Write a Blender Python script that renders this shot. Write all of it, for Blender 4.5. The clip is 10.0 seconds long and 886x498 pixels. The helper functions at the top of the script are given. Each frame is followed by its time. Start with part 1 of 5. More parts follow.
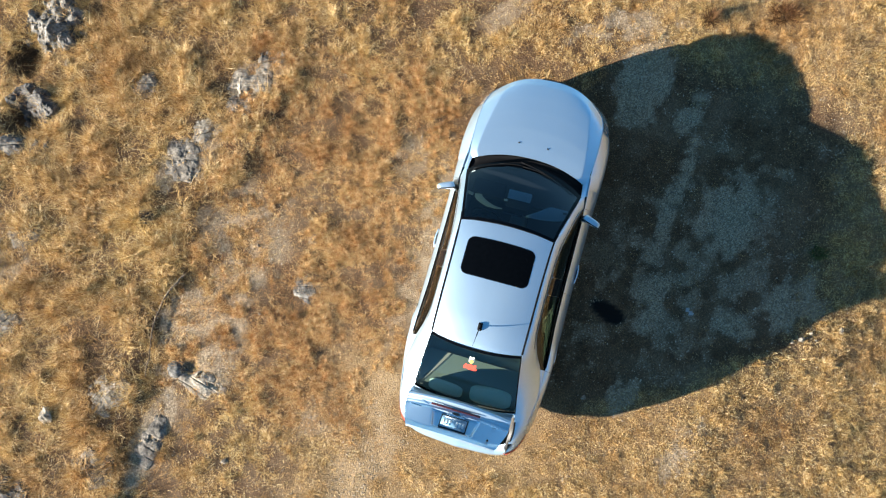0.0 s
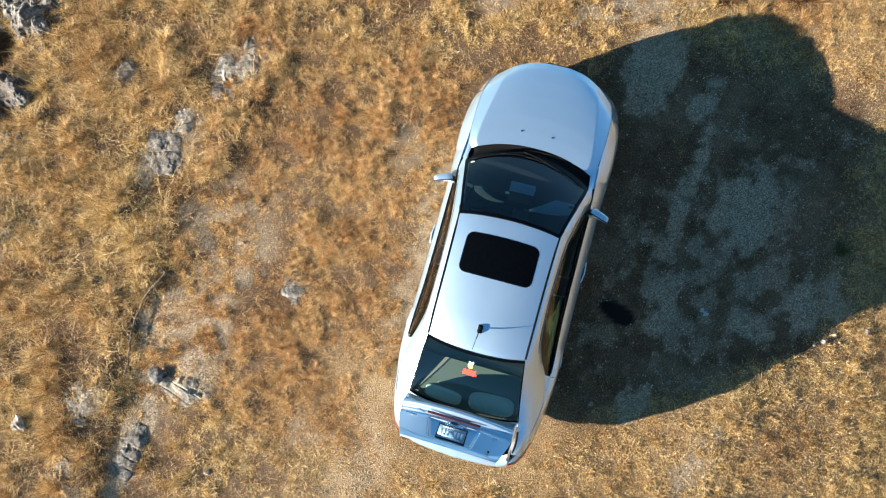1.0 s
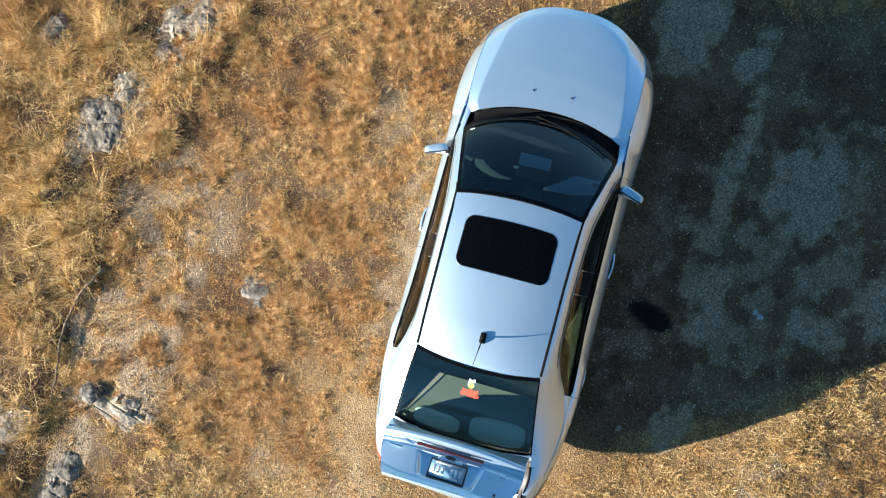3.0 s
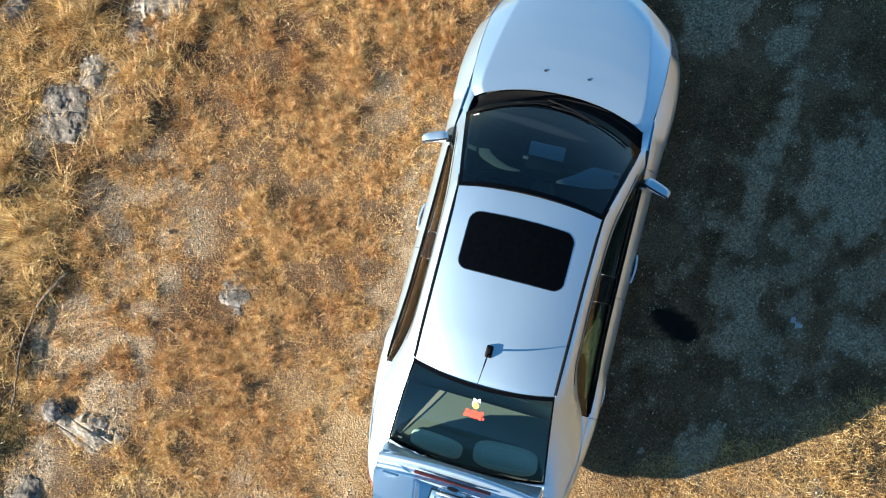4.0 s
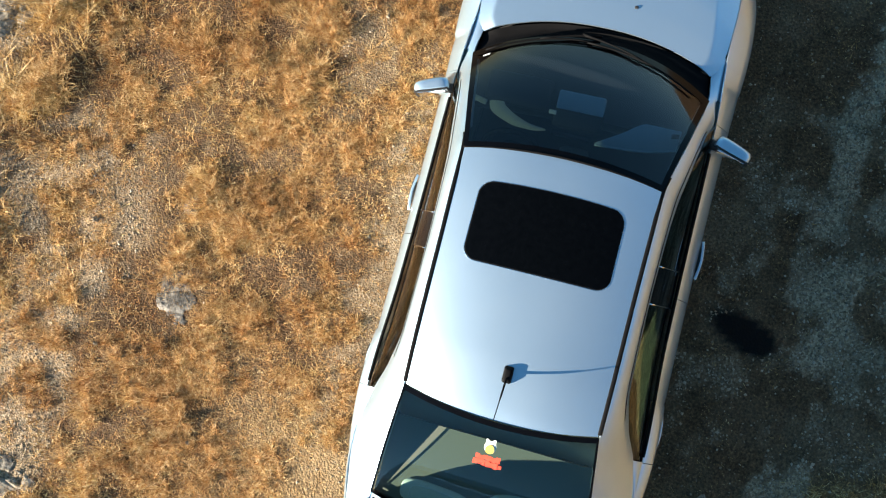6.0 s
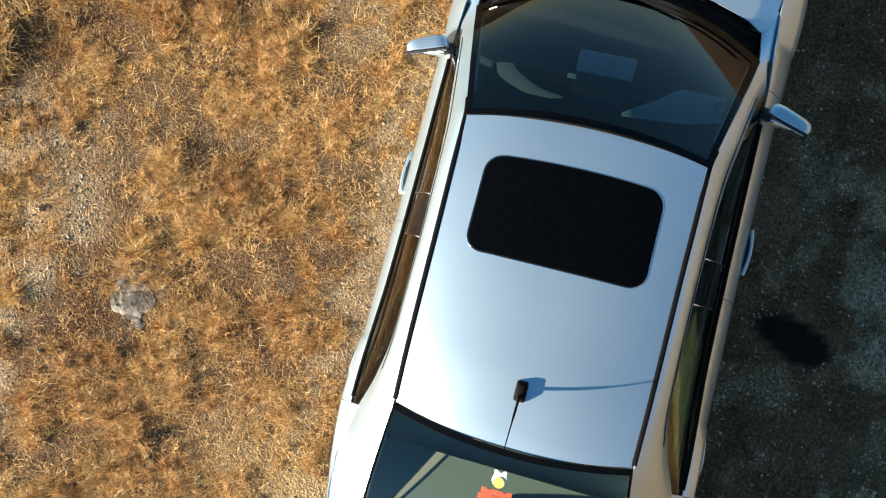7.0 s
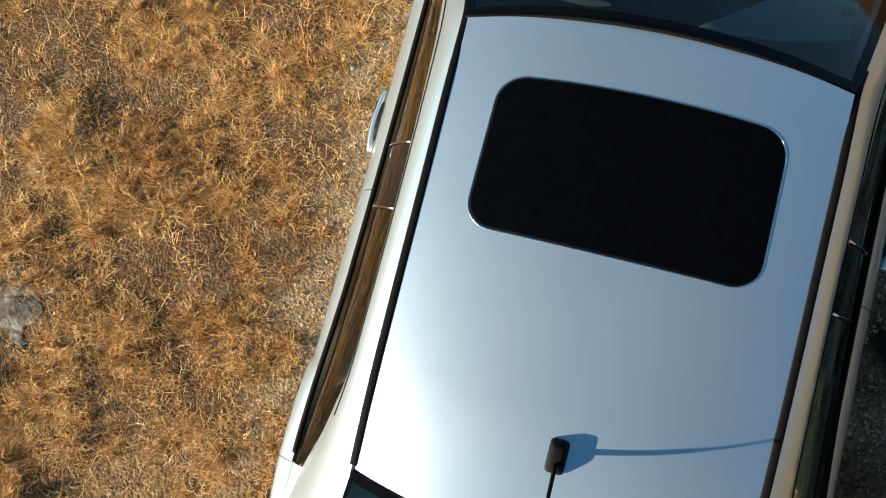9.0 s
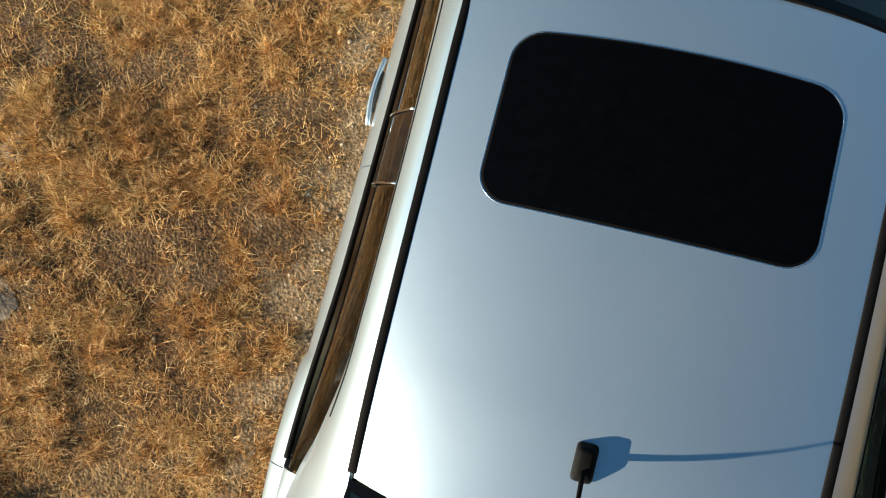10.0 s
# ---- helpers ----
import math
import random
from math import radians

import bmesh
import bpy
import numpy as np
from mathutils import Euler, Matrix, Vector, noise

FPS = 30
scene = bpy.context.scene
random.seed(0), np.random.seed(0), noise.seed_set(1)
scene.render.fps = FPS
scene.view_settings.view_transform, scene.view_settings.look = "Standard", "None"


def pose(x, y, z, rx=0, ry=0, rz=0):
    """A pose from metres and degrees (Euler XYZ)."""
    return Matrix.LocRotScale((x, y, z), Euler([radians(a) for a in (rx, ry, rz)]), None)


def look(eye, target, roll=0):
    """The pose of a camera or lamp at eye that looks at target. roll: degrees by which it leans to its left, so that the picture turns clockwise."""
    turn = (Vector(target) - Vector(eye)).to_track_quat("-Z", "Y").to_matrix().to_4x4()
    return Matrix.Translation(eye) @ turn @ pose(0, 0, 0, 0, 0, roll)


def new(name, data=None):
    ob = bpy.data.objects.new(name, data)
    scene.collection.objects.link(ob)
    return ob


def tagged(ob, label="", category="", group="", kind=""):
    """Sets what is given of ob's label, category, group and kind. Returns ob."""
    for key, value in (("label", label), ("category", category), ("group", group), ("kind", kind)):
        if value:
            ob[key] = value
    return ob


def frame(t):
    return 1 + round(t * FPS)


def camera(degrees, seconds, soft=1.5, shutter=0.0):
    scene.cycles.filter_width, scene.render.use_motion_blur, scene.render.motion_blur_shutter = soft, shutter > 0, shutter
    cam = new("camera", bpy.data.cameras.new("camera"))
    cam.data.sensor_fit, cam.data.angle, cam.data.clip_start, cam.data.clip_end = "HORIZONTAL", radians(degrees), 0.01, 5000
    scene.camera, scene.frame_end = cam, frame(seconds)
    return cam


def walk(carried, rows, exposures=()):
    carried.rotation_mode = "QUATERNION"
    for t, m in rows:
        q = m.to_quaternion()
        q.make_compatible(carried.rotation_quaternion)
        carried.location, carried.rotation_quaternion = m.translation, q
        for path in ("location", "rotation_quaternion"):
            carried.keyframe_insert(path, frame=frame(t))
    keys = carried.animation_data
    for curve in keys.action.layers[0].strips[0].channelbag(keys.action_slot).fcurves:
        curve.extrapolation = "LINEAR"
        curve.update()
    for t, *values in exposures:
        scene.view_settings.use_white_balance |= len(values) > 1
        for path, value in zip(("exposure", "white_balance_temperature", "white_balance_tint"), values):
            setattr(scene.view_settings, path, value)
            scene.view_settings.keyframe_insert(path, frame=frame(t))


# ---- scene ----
cam = camera(54.75, 10.0, soft=1.15)
PATH = [
    (0, 1.0757, -0.9701, 11.193, 6.911, 8.536, 15.664),
    (0.5, 1.0517, -0.9478, 10.9301, 6.828, 8.6, 15.607),
    (1, 0.9948, -0.9272, 10.4844, 6.791, 8.594, 15.544),
    (1.5, 0.9371, -0.915, 9.9837, 6.78, 8.575, 15.47),
    (2, 0.8775, -0.9178, 9.4949, 6.799, 8.542, 15.432),
    (2.5, 0.8084, -0.901, 9.0341, 6.715, 8.508, 15.383),
    (4, 0.5768, -0.7988, 7.7251, 6.748, 8.532, 15.193),
    (4.5, 0.5023, -0.7864, 7.2873, 6.797, 8.517, 15.156),
    (5, 0.4188, -0.7711, 6.866, 6.71, 8.393, 15.084),
    (5.5, 0.3451, -0.776, 6.4318, 6.83, 8.334, 14.977),
    (7, 0.1439, -0.7731, 5.1831, 7.143, 8.03, 14.832),
    (7.5, 0.0839, -0.7696, 4.7761, 7.394, 7.928, 14.933),
    (8, 0.0334, -0.7481, 4.369, 7.56, 7.749, 14.934),
    (8.5, -0.0187, -0.723, 3.9789, 7.654, 7.634, 14.943),
    (9, -0.053, -0.7334, 3.7663, 7.699, 7.625, 14.804),
    (9.5, -0.0849, -0.7399, 3.6297, 7.569, 7.529, 14.729),
    (10, -0.1091, -0.7593, 3.4831, 7.552, 7.659, 14.487),
]

walk(cam, [(t, pose(x, y, z, rx, ry, rz)) for t, x, y, z, rx, ry, rz in PATH],
     exposures=[(0.0, 2.27, 6400, 10), (4.0, 2.23, 6450, 10), (5.0, 2.24, 6750, 10), (7.0, 2.05, 7250, 10), (8.0, 1.88, 7550, 10), (9.0, 1.67, 7650, 10), (10.0, 1.42, 7700, 10)])

# ---------------------------------------------------------------- light
SUN = Vector((-2.5, -1.62, 1.0)).normalized()          # towards the sun: low, behind the car and to its left
world = bpy.data.worlds.new("sky")
scene.world = world
world.use_nodes = True
sky = world.node_tree.nodes.new("ShaderNodeTexSky")
sky.sky_type, sky.sun_disc = "NISHITA", False
sky.sun_elevation = math.asin(SUN.z)
sky.sun_rotation = math.atan2(SUN.x, SUN.y) % (2 * math.pi)
sky.air_density, sky.dust_density, sky.ozone_density = 0.8, 0.0, 1.2
back = world.node_tree.nodes["Background"]
back.inputs["Strength"].default_value = 0.055
deep = world.node_tree.nodes.new("ShaderNodeHueSaturation")
deep.inputs["Saturation"].default_value = 1.24
deep.inputs["Hue"].default_value = 0.488
world.node_tree.links.new(sky.outputs["Color"], deep.inputs["Color"])
world.node_tree.links.new(deep.outputs["Color"], back.inputs["Color"])

sun_data = bpy.data.lights.new("sun", "SUN")
sun_data.energy, sun_data.angle, sun_data.color = 5.0, radians(0.53), (1.0, 0.92, 0.80)
sun = new("sun", sun_data)
sun.matrix_world = look(SUN * 60, (0, 0, 0))

# ---------------------------------------------------------------- materials
def nodes_of(name):
    m = bpy.data.materials.new(name)
    m.use_nodes = True
    nt = m.node_tree
    return m, nt, nt.nodes["Principled BSDF"]


def link(nt, a, b):
    nt.links.new(a, b)


def noise_node(nt, scale, detail=4.0, rough=0.6, coords="Object"):
    tc = nt.nodes.new("ShaderNodeTexCoord")
    n = nt.nodes.new("ShaderNodeTexNoise")
    n.inputs["Scale"].default_value = scale
    n.inputs["Detail"].default_value = detail
    n.inputs["Roughness"].default_value = rough
    link(nt, tc.outputs[coords], n.inputs["Vector"])
    return n


def ramp(nt, source, stops):
    r = nt.nodes.new("ShaderNodeValToRGB")
    while len(r.color_ramp.elements) < len(stops):
        r.color_ramp.elements.new(0.5)
    for e, (p, c) in zip(r.color_ramp.elements, stops):
        e.position = p
        e.color = (*c, 1.0) if len(c) == 3 else c
    link(nt, source, r.inputs["Fac"])
    return r


def mixed(nt, fac, a, b, mode="MIX"):
    """A colour mix; fac, a and b are sockets or values."""
    n = nt.nodes.new("ShaderNodeMix")
    n.data_type, n.blend_type = "RGBA", mode
    for key, v in ((0, fac), (6, a), (7, b)):
        if hasattr(v, "links"):
            link(nt, v, n.inputs[key])
        else:
            n.inputs[key].default_value = v if key == 0 else (*v, 1.0)
    return n.outputs[2]


def bumped(nt, bsdf, height, strength, distance):
    b = nt.nodes.new("ShaderNodeBump")
    b.inputs["Strength"].default_value, b.inputs["Distance"].default_value = strength, distance
    link(nt, height, b.inputs["Height"])
    link(nt, b.outputs["Normal"], bsdf.inputs["Normal"])


def simple(name, colour, rough, metal=0.0, spread=0.25, scale=30.0, coat=0.0, gloss=0.5):
    """A plain surface with slight mottling in colour and gloss."""
    m, nt, b = nodes_of(name)
    n = noise_node(nt, scale)
    lo = tuple(c * (1 - spread) for c in colour)
    hi = tuple(min(1.0, c * (1 + spread)) for c in colour)
    r = ramp(nt, n.outputs["Fac"], [(0.3, lo), (0.7, hi)])
    link(nt, r.outputs["Color"], b.inputs["Base Color"])
    rr = ramp(nt, n.outputs["Fac"], [(0.3, (rough * 0.85,) * 3), (0.7, (min(1, rough * 1.15),) * 3)])
    link(nt, rr.outputs["Color"], b.inputs["Roughness"])
    b.inputs["Metallic"].default_value = metal
    b.inputs["Coat Weight"].default_value = coat
    b.inputs["Specular IOR Level"].default_value = gloss
    return m


def make_paint():
    """Silver metallic car paint: flakes under a clear coat, with thin dust."""
    m, nt, b = nodes_of("silver_paint")
    flake = noise_node(nt, 900.0, 1.0)
    cloud = noise_node(nt, 2.2, 5.0, 0.65)
    base = ramp(nt, flake.outputs["Fac"], [(0.35, (0.455, 0.605, 0.715)), (0.65, (0.555, 0.705, 0.815))])
    dust = ramp(nt, cloud.outputs["Fac"], [(0.45, (0, 0, 0)), (0.8, (0.06, 0.06, 0.06))])
    col = mixed(nt, dust.outputs["Color"], base.outputs["Color"], (0.46, 0.40, 0.33))
    link(nt, col, b.inputs["Base Color"])
    b.inputs["Metallic"].default_value = 0.85
    rr = ramp(nt, cloud.outputs["Fac"], [(0.3, (0.365,) * 3), (0.75, (0.40,) * 3)])
    link(nt, rr.outputs["Color"], b.inputs["Roughness"])
    b.inputs["Coat Weight"].default_value = 1.0
    b.inputs["Coat Roughness"].default_value = 0.06
    b.inputs["Coat IOR"].default_value = 1.5
    bumped(nt, b, flake.outputs["Fac"], 0.04, 0.001)
    return m


def make_glass(name, tint, face_on=0.085):
    """Tinted car glass: clear through, with a mirror gloss that follows Fresnel."""
    m = bpy.data.materials.new(name)
    m.use_nodes = True
    nt = m.node_tree
    nt.nodes.remove(nt.nodes["Principled BSDF"])
    out = nt.nodes["Material Output"]
    clear = nt.nodes.new("ShaderNodeBsdfTransparent")
    clear.inputs["Color"].default_value = (*tint, 1)
    gloss = nt.nodes.new("ShaderNodeBsdfGlossy")
    gloss.inputs["Roughness"].default_value = 0.02
    film = noise_node(nt, 3.0, 5.0)
    r = ramp(nt, film.outputs["Fac"], [(0.4, (0.01,) * 3), (0.8, (0.05,) * 3)])
    link(nt, r.outputs["Color"], gloss.inputs["Roughness"])
    face = nt.nodes.new("ShaderNodeLayerWeight")
    face.inputs["Blend"].default_value = 0.5
    fres = ramp(nt, face.outputs["Facing"], [(0.0, (face_on,) * 3), (0.45, (face_on + 0.012,) * 3), (0.65, (0.28,) * 3), (0.8, (0.72,) * 3), (0.9, (0.85,) * 3)])
    mix = nt.nodes.new("ShaderNodeMixShader")
    link(nt, fres.outputs["Color"], mix.inputs[0])
    link(nt, clear.outputs[0], mix.inputs[1])
    link(nt, gloss.outputs[0], mix.inputs[2])
    link(nt, mix.outputs[0], out.inputs["Surface"])
    return m


def make_grass(name, stops):
    """Dry grass: every blade takes its own tone."""
    m, nt, b = nodes_of(name)
    g = nt.nodes.new("ShaderNodeNewGeometry")
    r = ramp(nt, g.outputs["Random Per Island"], stops)
    n = noise_node(nt, 0.9, 3.0, 0.6)
    patch = ramp(nt, n.outputs["Fac"], [(0.34, (0.70, 0.56, 0.46)), (0.52, (1, 0.97, 0.95)), (0.7, (1.0, 1.0, 0.9))])
    col = mixed(nt, 0.8, r.outputs["Color"], patch.outputs["Color"], "MULTIPLY")
    clump = noise_node(nt, 7.5, 4.0, 0.65)
    shade = ramp(nt, clump.outputs["Fac"], [(0.33, (0.62, 0.53, 0.46)), (0.5, (0.94, 0.90, 0.86)), (0.66, (1, 1, 1))])
    col = mixed(nt, 0.85, col, shade.outputs["Color"], "MULTIPLY")
    link(nt, col, b.inputs["Base Color"])
    b.inputs["Roughness"].default_value = 0.6
    b.inputs["Specular IOR Level"].default_value = 0.12
    out = nt.nodes["Material Output"]
    tr = nt.nodes.new("ShaderNodeBsdfTranslucent")
    link(nt, col, tr.inputs["Color"])
    mix = nt.nodes.new("ShaderNodeMixShader")
    mix.inputs[0].default_value = 0.25
    link(nt, b.outputs[0], mix.inputs[1])
    link(nt, tr.outputs[0], mix.inputs[2])
    link(nt, mix.outputs[0], out.inputs["Surface"])
    return m


def make_ground():
    """Soil with dead litter, turning to grey gravel where the 'bare' layer says so."""
    m, nt, b = nodes_of("soil_and_gravel")
    at = nt.nodes.new("ShaderNodeAttribute")
    at.attribute_name = "cover"
    sep = nt.nodes.new("ShaderNodeSeparateColor")
    link(nt, at.outputs["Color"], sep.inputs["Color"])
    fine = noise_node(nt, 55.0, 6.0, 0.75)
    mid = noise_node(nt, 6.0, 5.0, 0.65)
    grit = noise_node(nt, 160.0, 3.0, 0.7)
    litter = ramp(nt, fine.outputs["Fac"], [(0.30, (0.022, 0.014, 0.009)), (0.5, (0.105, 0.066, 0.036)), (0.74, (0.32, 0.22, 0.12))])
    tone = ramp(nt, mid.outputs["Fac"], [(0.3, (0.55, 0.45, 0.38)), (0.7, (1.0, 0.95, 0.9))])
    soil = mixed(nt, 1.0, litter.outputs["Color"], tone.outputs["Color"], "MULTIPLY")
    stone = nt.nodes.new("ShaderNodeTexVoronoi")
    stone.inputs["Scale"].default_value = 70.0
    tc = nt.nodes.new("ShaderNodeTexCoord")
    link(nt, tc.outputs["Object"], stone.inputs["Vector"])
    grey = ramp(nt, stone.outputs["Color"], [(0.1, (0.18, 0.130, 0.082)), (0.55, (0.41, 0.312, 0.202)), (0.95, (0.66, 0.53, 0.37))])
    dirt = ramp(nt, grit.outputs["Fac"], [(0.3, (0.5, 0.45, 0.4)), (0.65, (1, 1, 1))])
    gravel = mixed(nt, 1.0, grey.outputs["Color"], dirt.outputs["Color"], "MULTIPLY")
    col = mixed(nt, sep.outputs["Red"], soil, gravel)
    mead = noise_node(nt, 1.3, 8.0, 0.7)
    hay = ramp(nt, mead.outputs["Fac"], [(0.3, (0.048, 0.027, 0.018)), (0.5, (0.105, 0.060, 0.036)), (0.7, (0.20, 0.122, 0.068))])
    col = mixed(nt, sep.outputs["Blue"], col, hay.outputs["Color"])
    chaff = ramp(nt, fine.outputs["Fac"], [(0.36, (0.09, 0.055, 0.028)), (0.5, (0.29, 0.190, 0.092)), (0.66, (0.52, 0.38, 0.20))])
    col = mixed(nt, at.outputs["Alpha"], col, chaff.outputs["Color"])
    col = mixed(nt, sep.outputs["Green"], col, (0.004, 0.004, 0.004))
    link(nt, col, b.inputs["Base Color"])
    b.inputs["Roughness"].default_value = 0.95
    b.inputs["Specular IOR Level"].default_value = 0.2
    add = nt.nodes.new("ShaderNodeMath")
    add.operation = "ADD"
    link(nt, fine.outputs["Fac"], add.inputs[0])
    link(nt, stone.outputs["Distance"], add.inputs[1])
    bumped(nt, b, add.outputs[0], 0.8, 0.012)
    return m


def make_rock(name, dark, light):
    m, nt, b = nodes_of(name)
    big = noise_node(nt, 8.0, 6.0, 0.7)
    fine = noise_node(nt, 40.0, 6.0, 0.7)
    c1 = ramp(nt, big.outputs["Fac"], [(0.38, dark), (0.50, tuple((d + l) / 2 for d, l in zip(dark, light))), (0.60, light)])
    c2 = ramp(nt, fine.outputs["Fac"], [(0.36, (0.34, 0.32, 0.29)), (0.58, (1, 1, 1))])
    col = mixed(nt, 1.0, c1.outputs["Color"], c2.outputs["Color"], "MULTIPLY")
    wob = nt.nodes.new("ShaderNodeVectorMath")
    wob.operation = "MULTIPLY_ADD"
    wob.inputs[1].default_value = (0.25, 0.25, 0.25)
    link(nt, fine.outputs["Color"], wob.inputs[0])
    tc = nt.nodes.new("ShaderNodeTexCoord")
    link(nt, tc.outputs["Object"], wob.inputs[2])
    vor = nt.nodes.new("ShaderNodeTexVoronoi")
    vor.feature = "DISTANCE_TO_EDGE"
    vor.inputs["Scale"].default_value = 7.0
    link(nt, wob.outputs[0], vor.inputs["Vector"])
    crack = ramp(nt, vor.outputs["Distance"], [(0.0, (0.35, 0.32, 0.29)), (0.035, (0.85, 0.84, 0.82)), (0.08, (1, 1, 1))])
    col = mixed(nt, 0.7, col, crack.outputs["Color"], "MULTIPLY")
    link(nt, col, b.inputs["Base Color"])
    b.inputs["Roughness"].default_value = 0.9
    bumped(nt, b, fine.outputs["Fac"], 0.7, 0.01)
    return m


def make_pebbles():
    m, nt, b = nodes_of("pebbles")
    g = nt.nodes.new("ShaderNodeNewGeometry")
    r = ramp(nt, g.outputs["Random Per Island"], [(0.0, (0.13, 0.098, 0.068)), (0.5, (0.29, 0.225, 0.155)), (0.85, (0.42, 0.345, 0.255)), (1.0, (0.54, 0.47, 0.37))])
    n = noise_node(nt, 120.0, 4.0)
    sh = ramp(nt, n.outputs["Fac"], [(0.3, (0.65,) * 3), (0.7, (1, 1, 1))])
    link(nt, mixed(nt, 1.0, r.outputs["Color"], sh.outputs["Color"], "MULTIPLY"), b.inputs["Base Color"])
    b.inputs["Roughness"].default_value = 0.9
    return m


PAINT = make_paint()
GLASS = make_glass("tinted_glass", (0.24, 0.29, 0.25), 0.06)
REAR_GLASS = make_glass("rear_glass", (0.53, 0.66, 0.64), 0.07)
SCREEN_GLASS = make_glass("windscreen_glass", (0.27, 0.37, 0.46), 0.055)
SUNROOF_GLASS = simple("black_glass", (0.0012, 0.0015, 0.002), 0.06, gloss=0.07)
FRIT = simple("black_enamel", (0.002, 0.002, 0.0025), 0.08, gloss=0.12)
PILLAR_BLACK = simple("gloss_black_trim", (0.005, 0.005, 0.006), 0.06, gloss=0.5)
BLACK = simple("black_plastic", (0.014, 0.014, 0.015), 0.5)
RUBBER = simple("black_rubber", (0.0035, 0.0035, 0.004), 0.7, gloss=0.08)
DARK_VOID = simple("underbody_black", (0.008, 0.008, 0.008), 0.9)
CHROME = simple("chrome", (0.75, 0.76, 0.78), 0.12, metal=1.0, spread=0.05)
ALLOY = simple("alloy_wheel", (0.55, 0.56, 0.57), 0.32, metal=0.9, spread=0.1)
BEIGE = simple("beige_trim", (0.56, 0.52, 0.41), 0.75, spread=0.12, scale=60)
# very pale; on the dash it stands in for missing sunlight
PALE_TRIM = simple("pale_trim", (0.74, 0.74, 0.62), 0.9, spread=0.1, scale=120)
CLOTH = simple("beige_cloth", (0.42, 0.39, 0.31), 0.95, spread=0.2, scale=140)
SHELF = simple("grey_beige_felt", (0.20, 0.185, 0.145), 0.95, spread=0.15, scale=180)
DASH = simple("dark_grey_dash", (0.012, 0.013, 0.015), 0.7, gloss=0.25)
DOOR_TRIM = simple("olive_beige_trim", (0.26, 0.235, 0.165), 0.8, spread=0.12, scale=60)
CARPET = simple("dark_carpet", (0.05, 0.047, 0.042), 0.95, scale=200)
RED_LENS = simple("dark_red_lens", (0.07, 0.014, 0.010), 0.18, coat=1.0)
TAIL_LENS = simple("red_lens", (0.42, 0.05, 0.035), 0.15, coat=1.0)
CLEAR_LENS = simple("headlamp_lens", (0.42, 0.44, 0.46), 0.08, metal=0.6, coat=1.0)
PLATE_BLUE = simple("plate_blue", (0.17, 0.31, 0.42), 0.4, spread=0.2)
PLATE_WHITE = simple("plate_white", (0.55, 0.60, 0.63), 0.4, spread=0.06)
MIRROR = simple("mirror_glass", (0.9, 0.9, 0.9), 0.02, metal=1.0, spread=0.01)
STICKER_YELLOW = simple("sticker_yellow", (0.74, 0.54, 0.09), 0.5, spread=0.1)
STICKER_WHITE = simple("sticker_white", (0.85, 0.85, 0.80), 0.5, spread=0.05)
STICKER_RED = simple("sticker_red", (0.80, 0.06, 0.03), 0.5, spread=0.1)
SCRAP = simple("grey_plastic_film", (0.36, 0.38, 0.39), 0.5, spread=0.15)
GROUND = make_ground()
PEBBLE = make_pebbles()
ROCK_GREY = make_rock("grey_rock", (0.09, 0.078, 0.064), (0.27, 0.235, 0.19))
ROCK_DARK = make_rock("dark_rock", (0.022, 0.020, 0.019), (0.14, 0.13, 0.12))
ROCK_HEAP = make_rock("heap_rock", (0.035, 0.032, 0.029), (0.27, 0.25, 0.22))
ROCK_PALE = make_rock("pale_stone", (0.17, 0.145, 0.115), (0.48, 0.42, 0.33))
DRY_WOOD = make_rock("dry_wood", (0.12, 0.08, 0.05), (0.36, 0.27, 0.18))
FIELD = make_grass("field_grass", [(0.0, (0.10, 0.052, 0.020)), (0.25, (0.30, 0.175, 0.062)), (0.5, (0.56, 0.37, 0.145)), (0.78, (0.76, 0.56, 0.25)), (1.0, (0.96, 0.85, 0.54))])
GRASS = make_grass("dry_grass", [(0.0, (0.08, 0.036, 0.018)), (0.25, (0.27, 0.126, 0.047)), (0.50, (0.53, 0.288, 0.106)), (0.78, (0.76, 0.50, 0.215)), (1.0, (0.96, 0.82, 0.50))])

# ---------------------------------------------------------------- shared geometry
def part(name, bm, material, parent=None, label=""):
    """Links a bmesh or mesh as one object, under a thing or a part."""
    if isinstance(bm, bmesh.types.BMesh):
        me = bpy.data.meshes.new(name)
        bm.to_mesh(me)
        bm.free()
    else:
        me = bm
    if material is not None and not me.materials:
        me.materials.append(material)
    ob = new(name, me)
    if parent is not None:
        ob.parent = parent
    if label:
        tagged(ob, label)
    return ob


def curve_through(keys, n):
    """n points on a smooth curve through the keys (chordal cubic, no overshoot)."""
    k = np.asarray(keys, float)
    d = np.linalg.norm(np.diff(k, axis=0), axis=1)
    u = np.concatenate([[0], np.cumsum(d)])
    return hermite(u, k, np.linspace(0, u[-1], n))


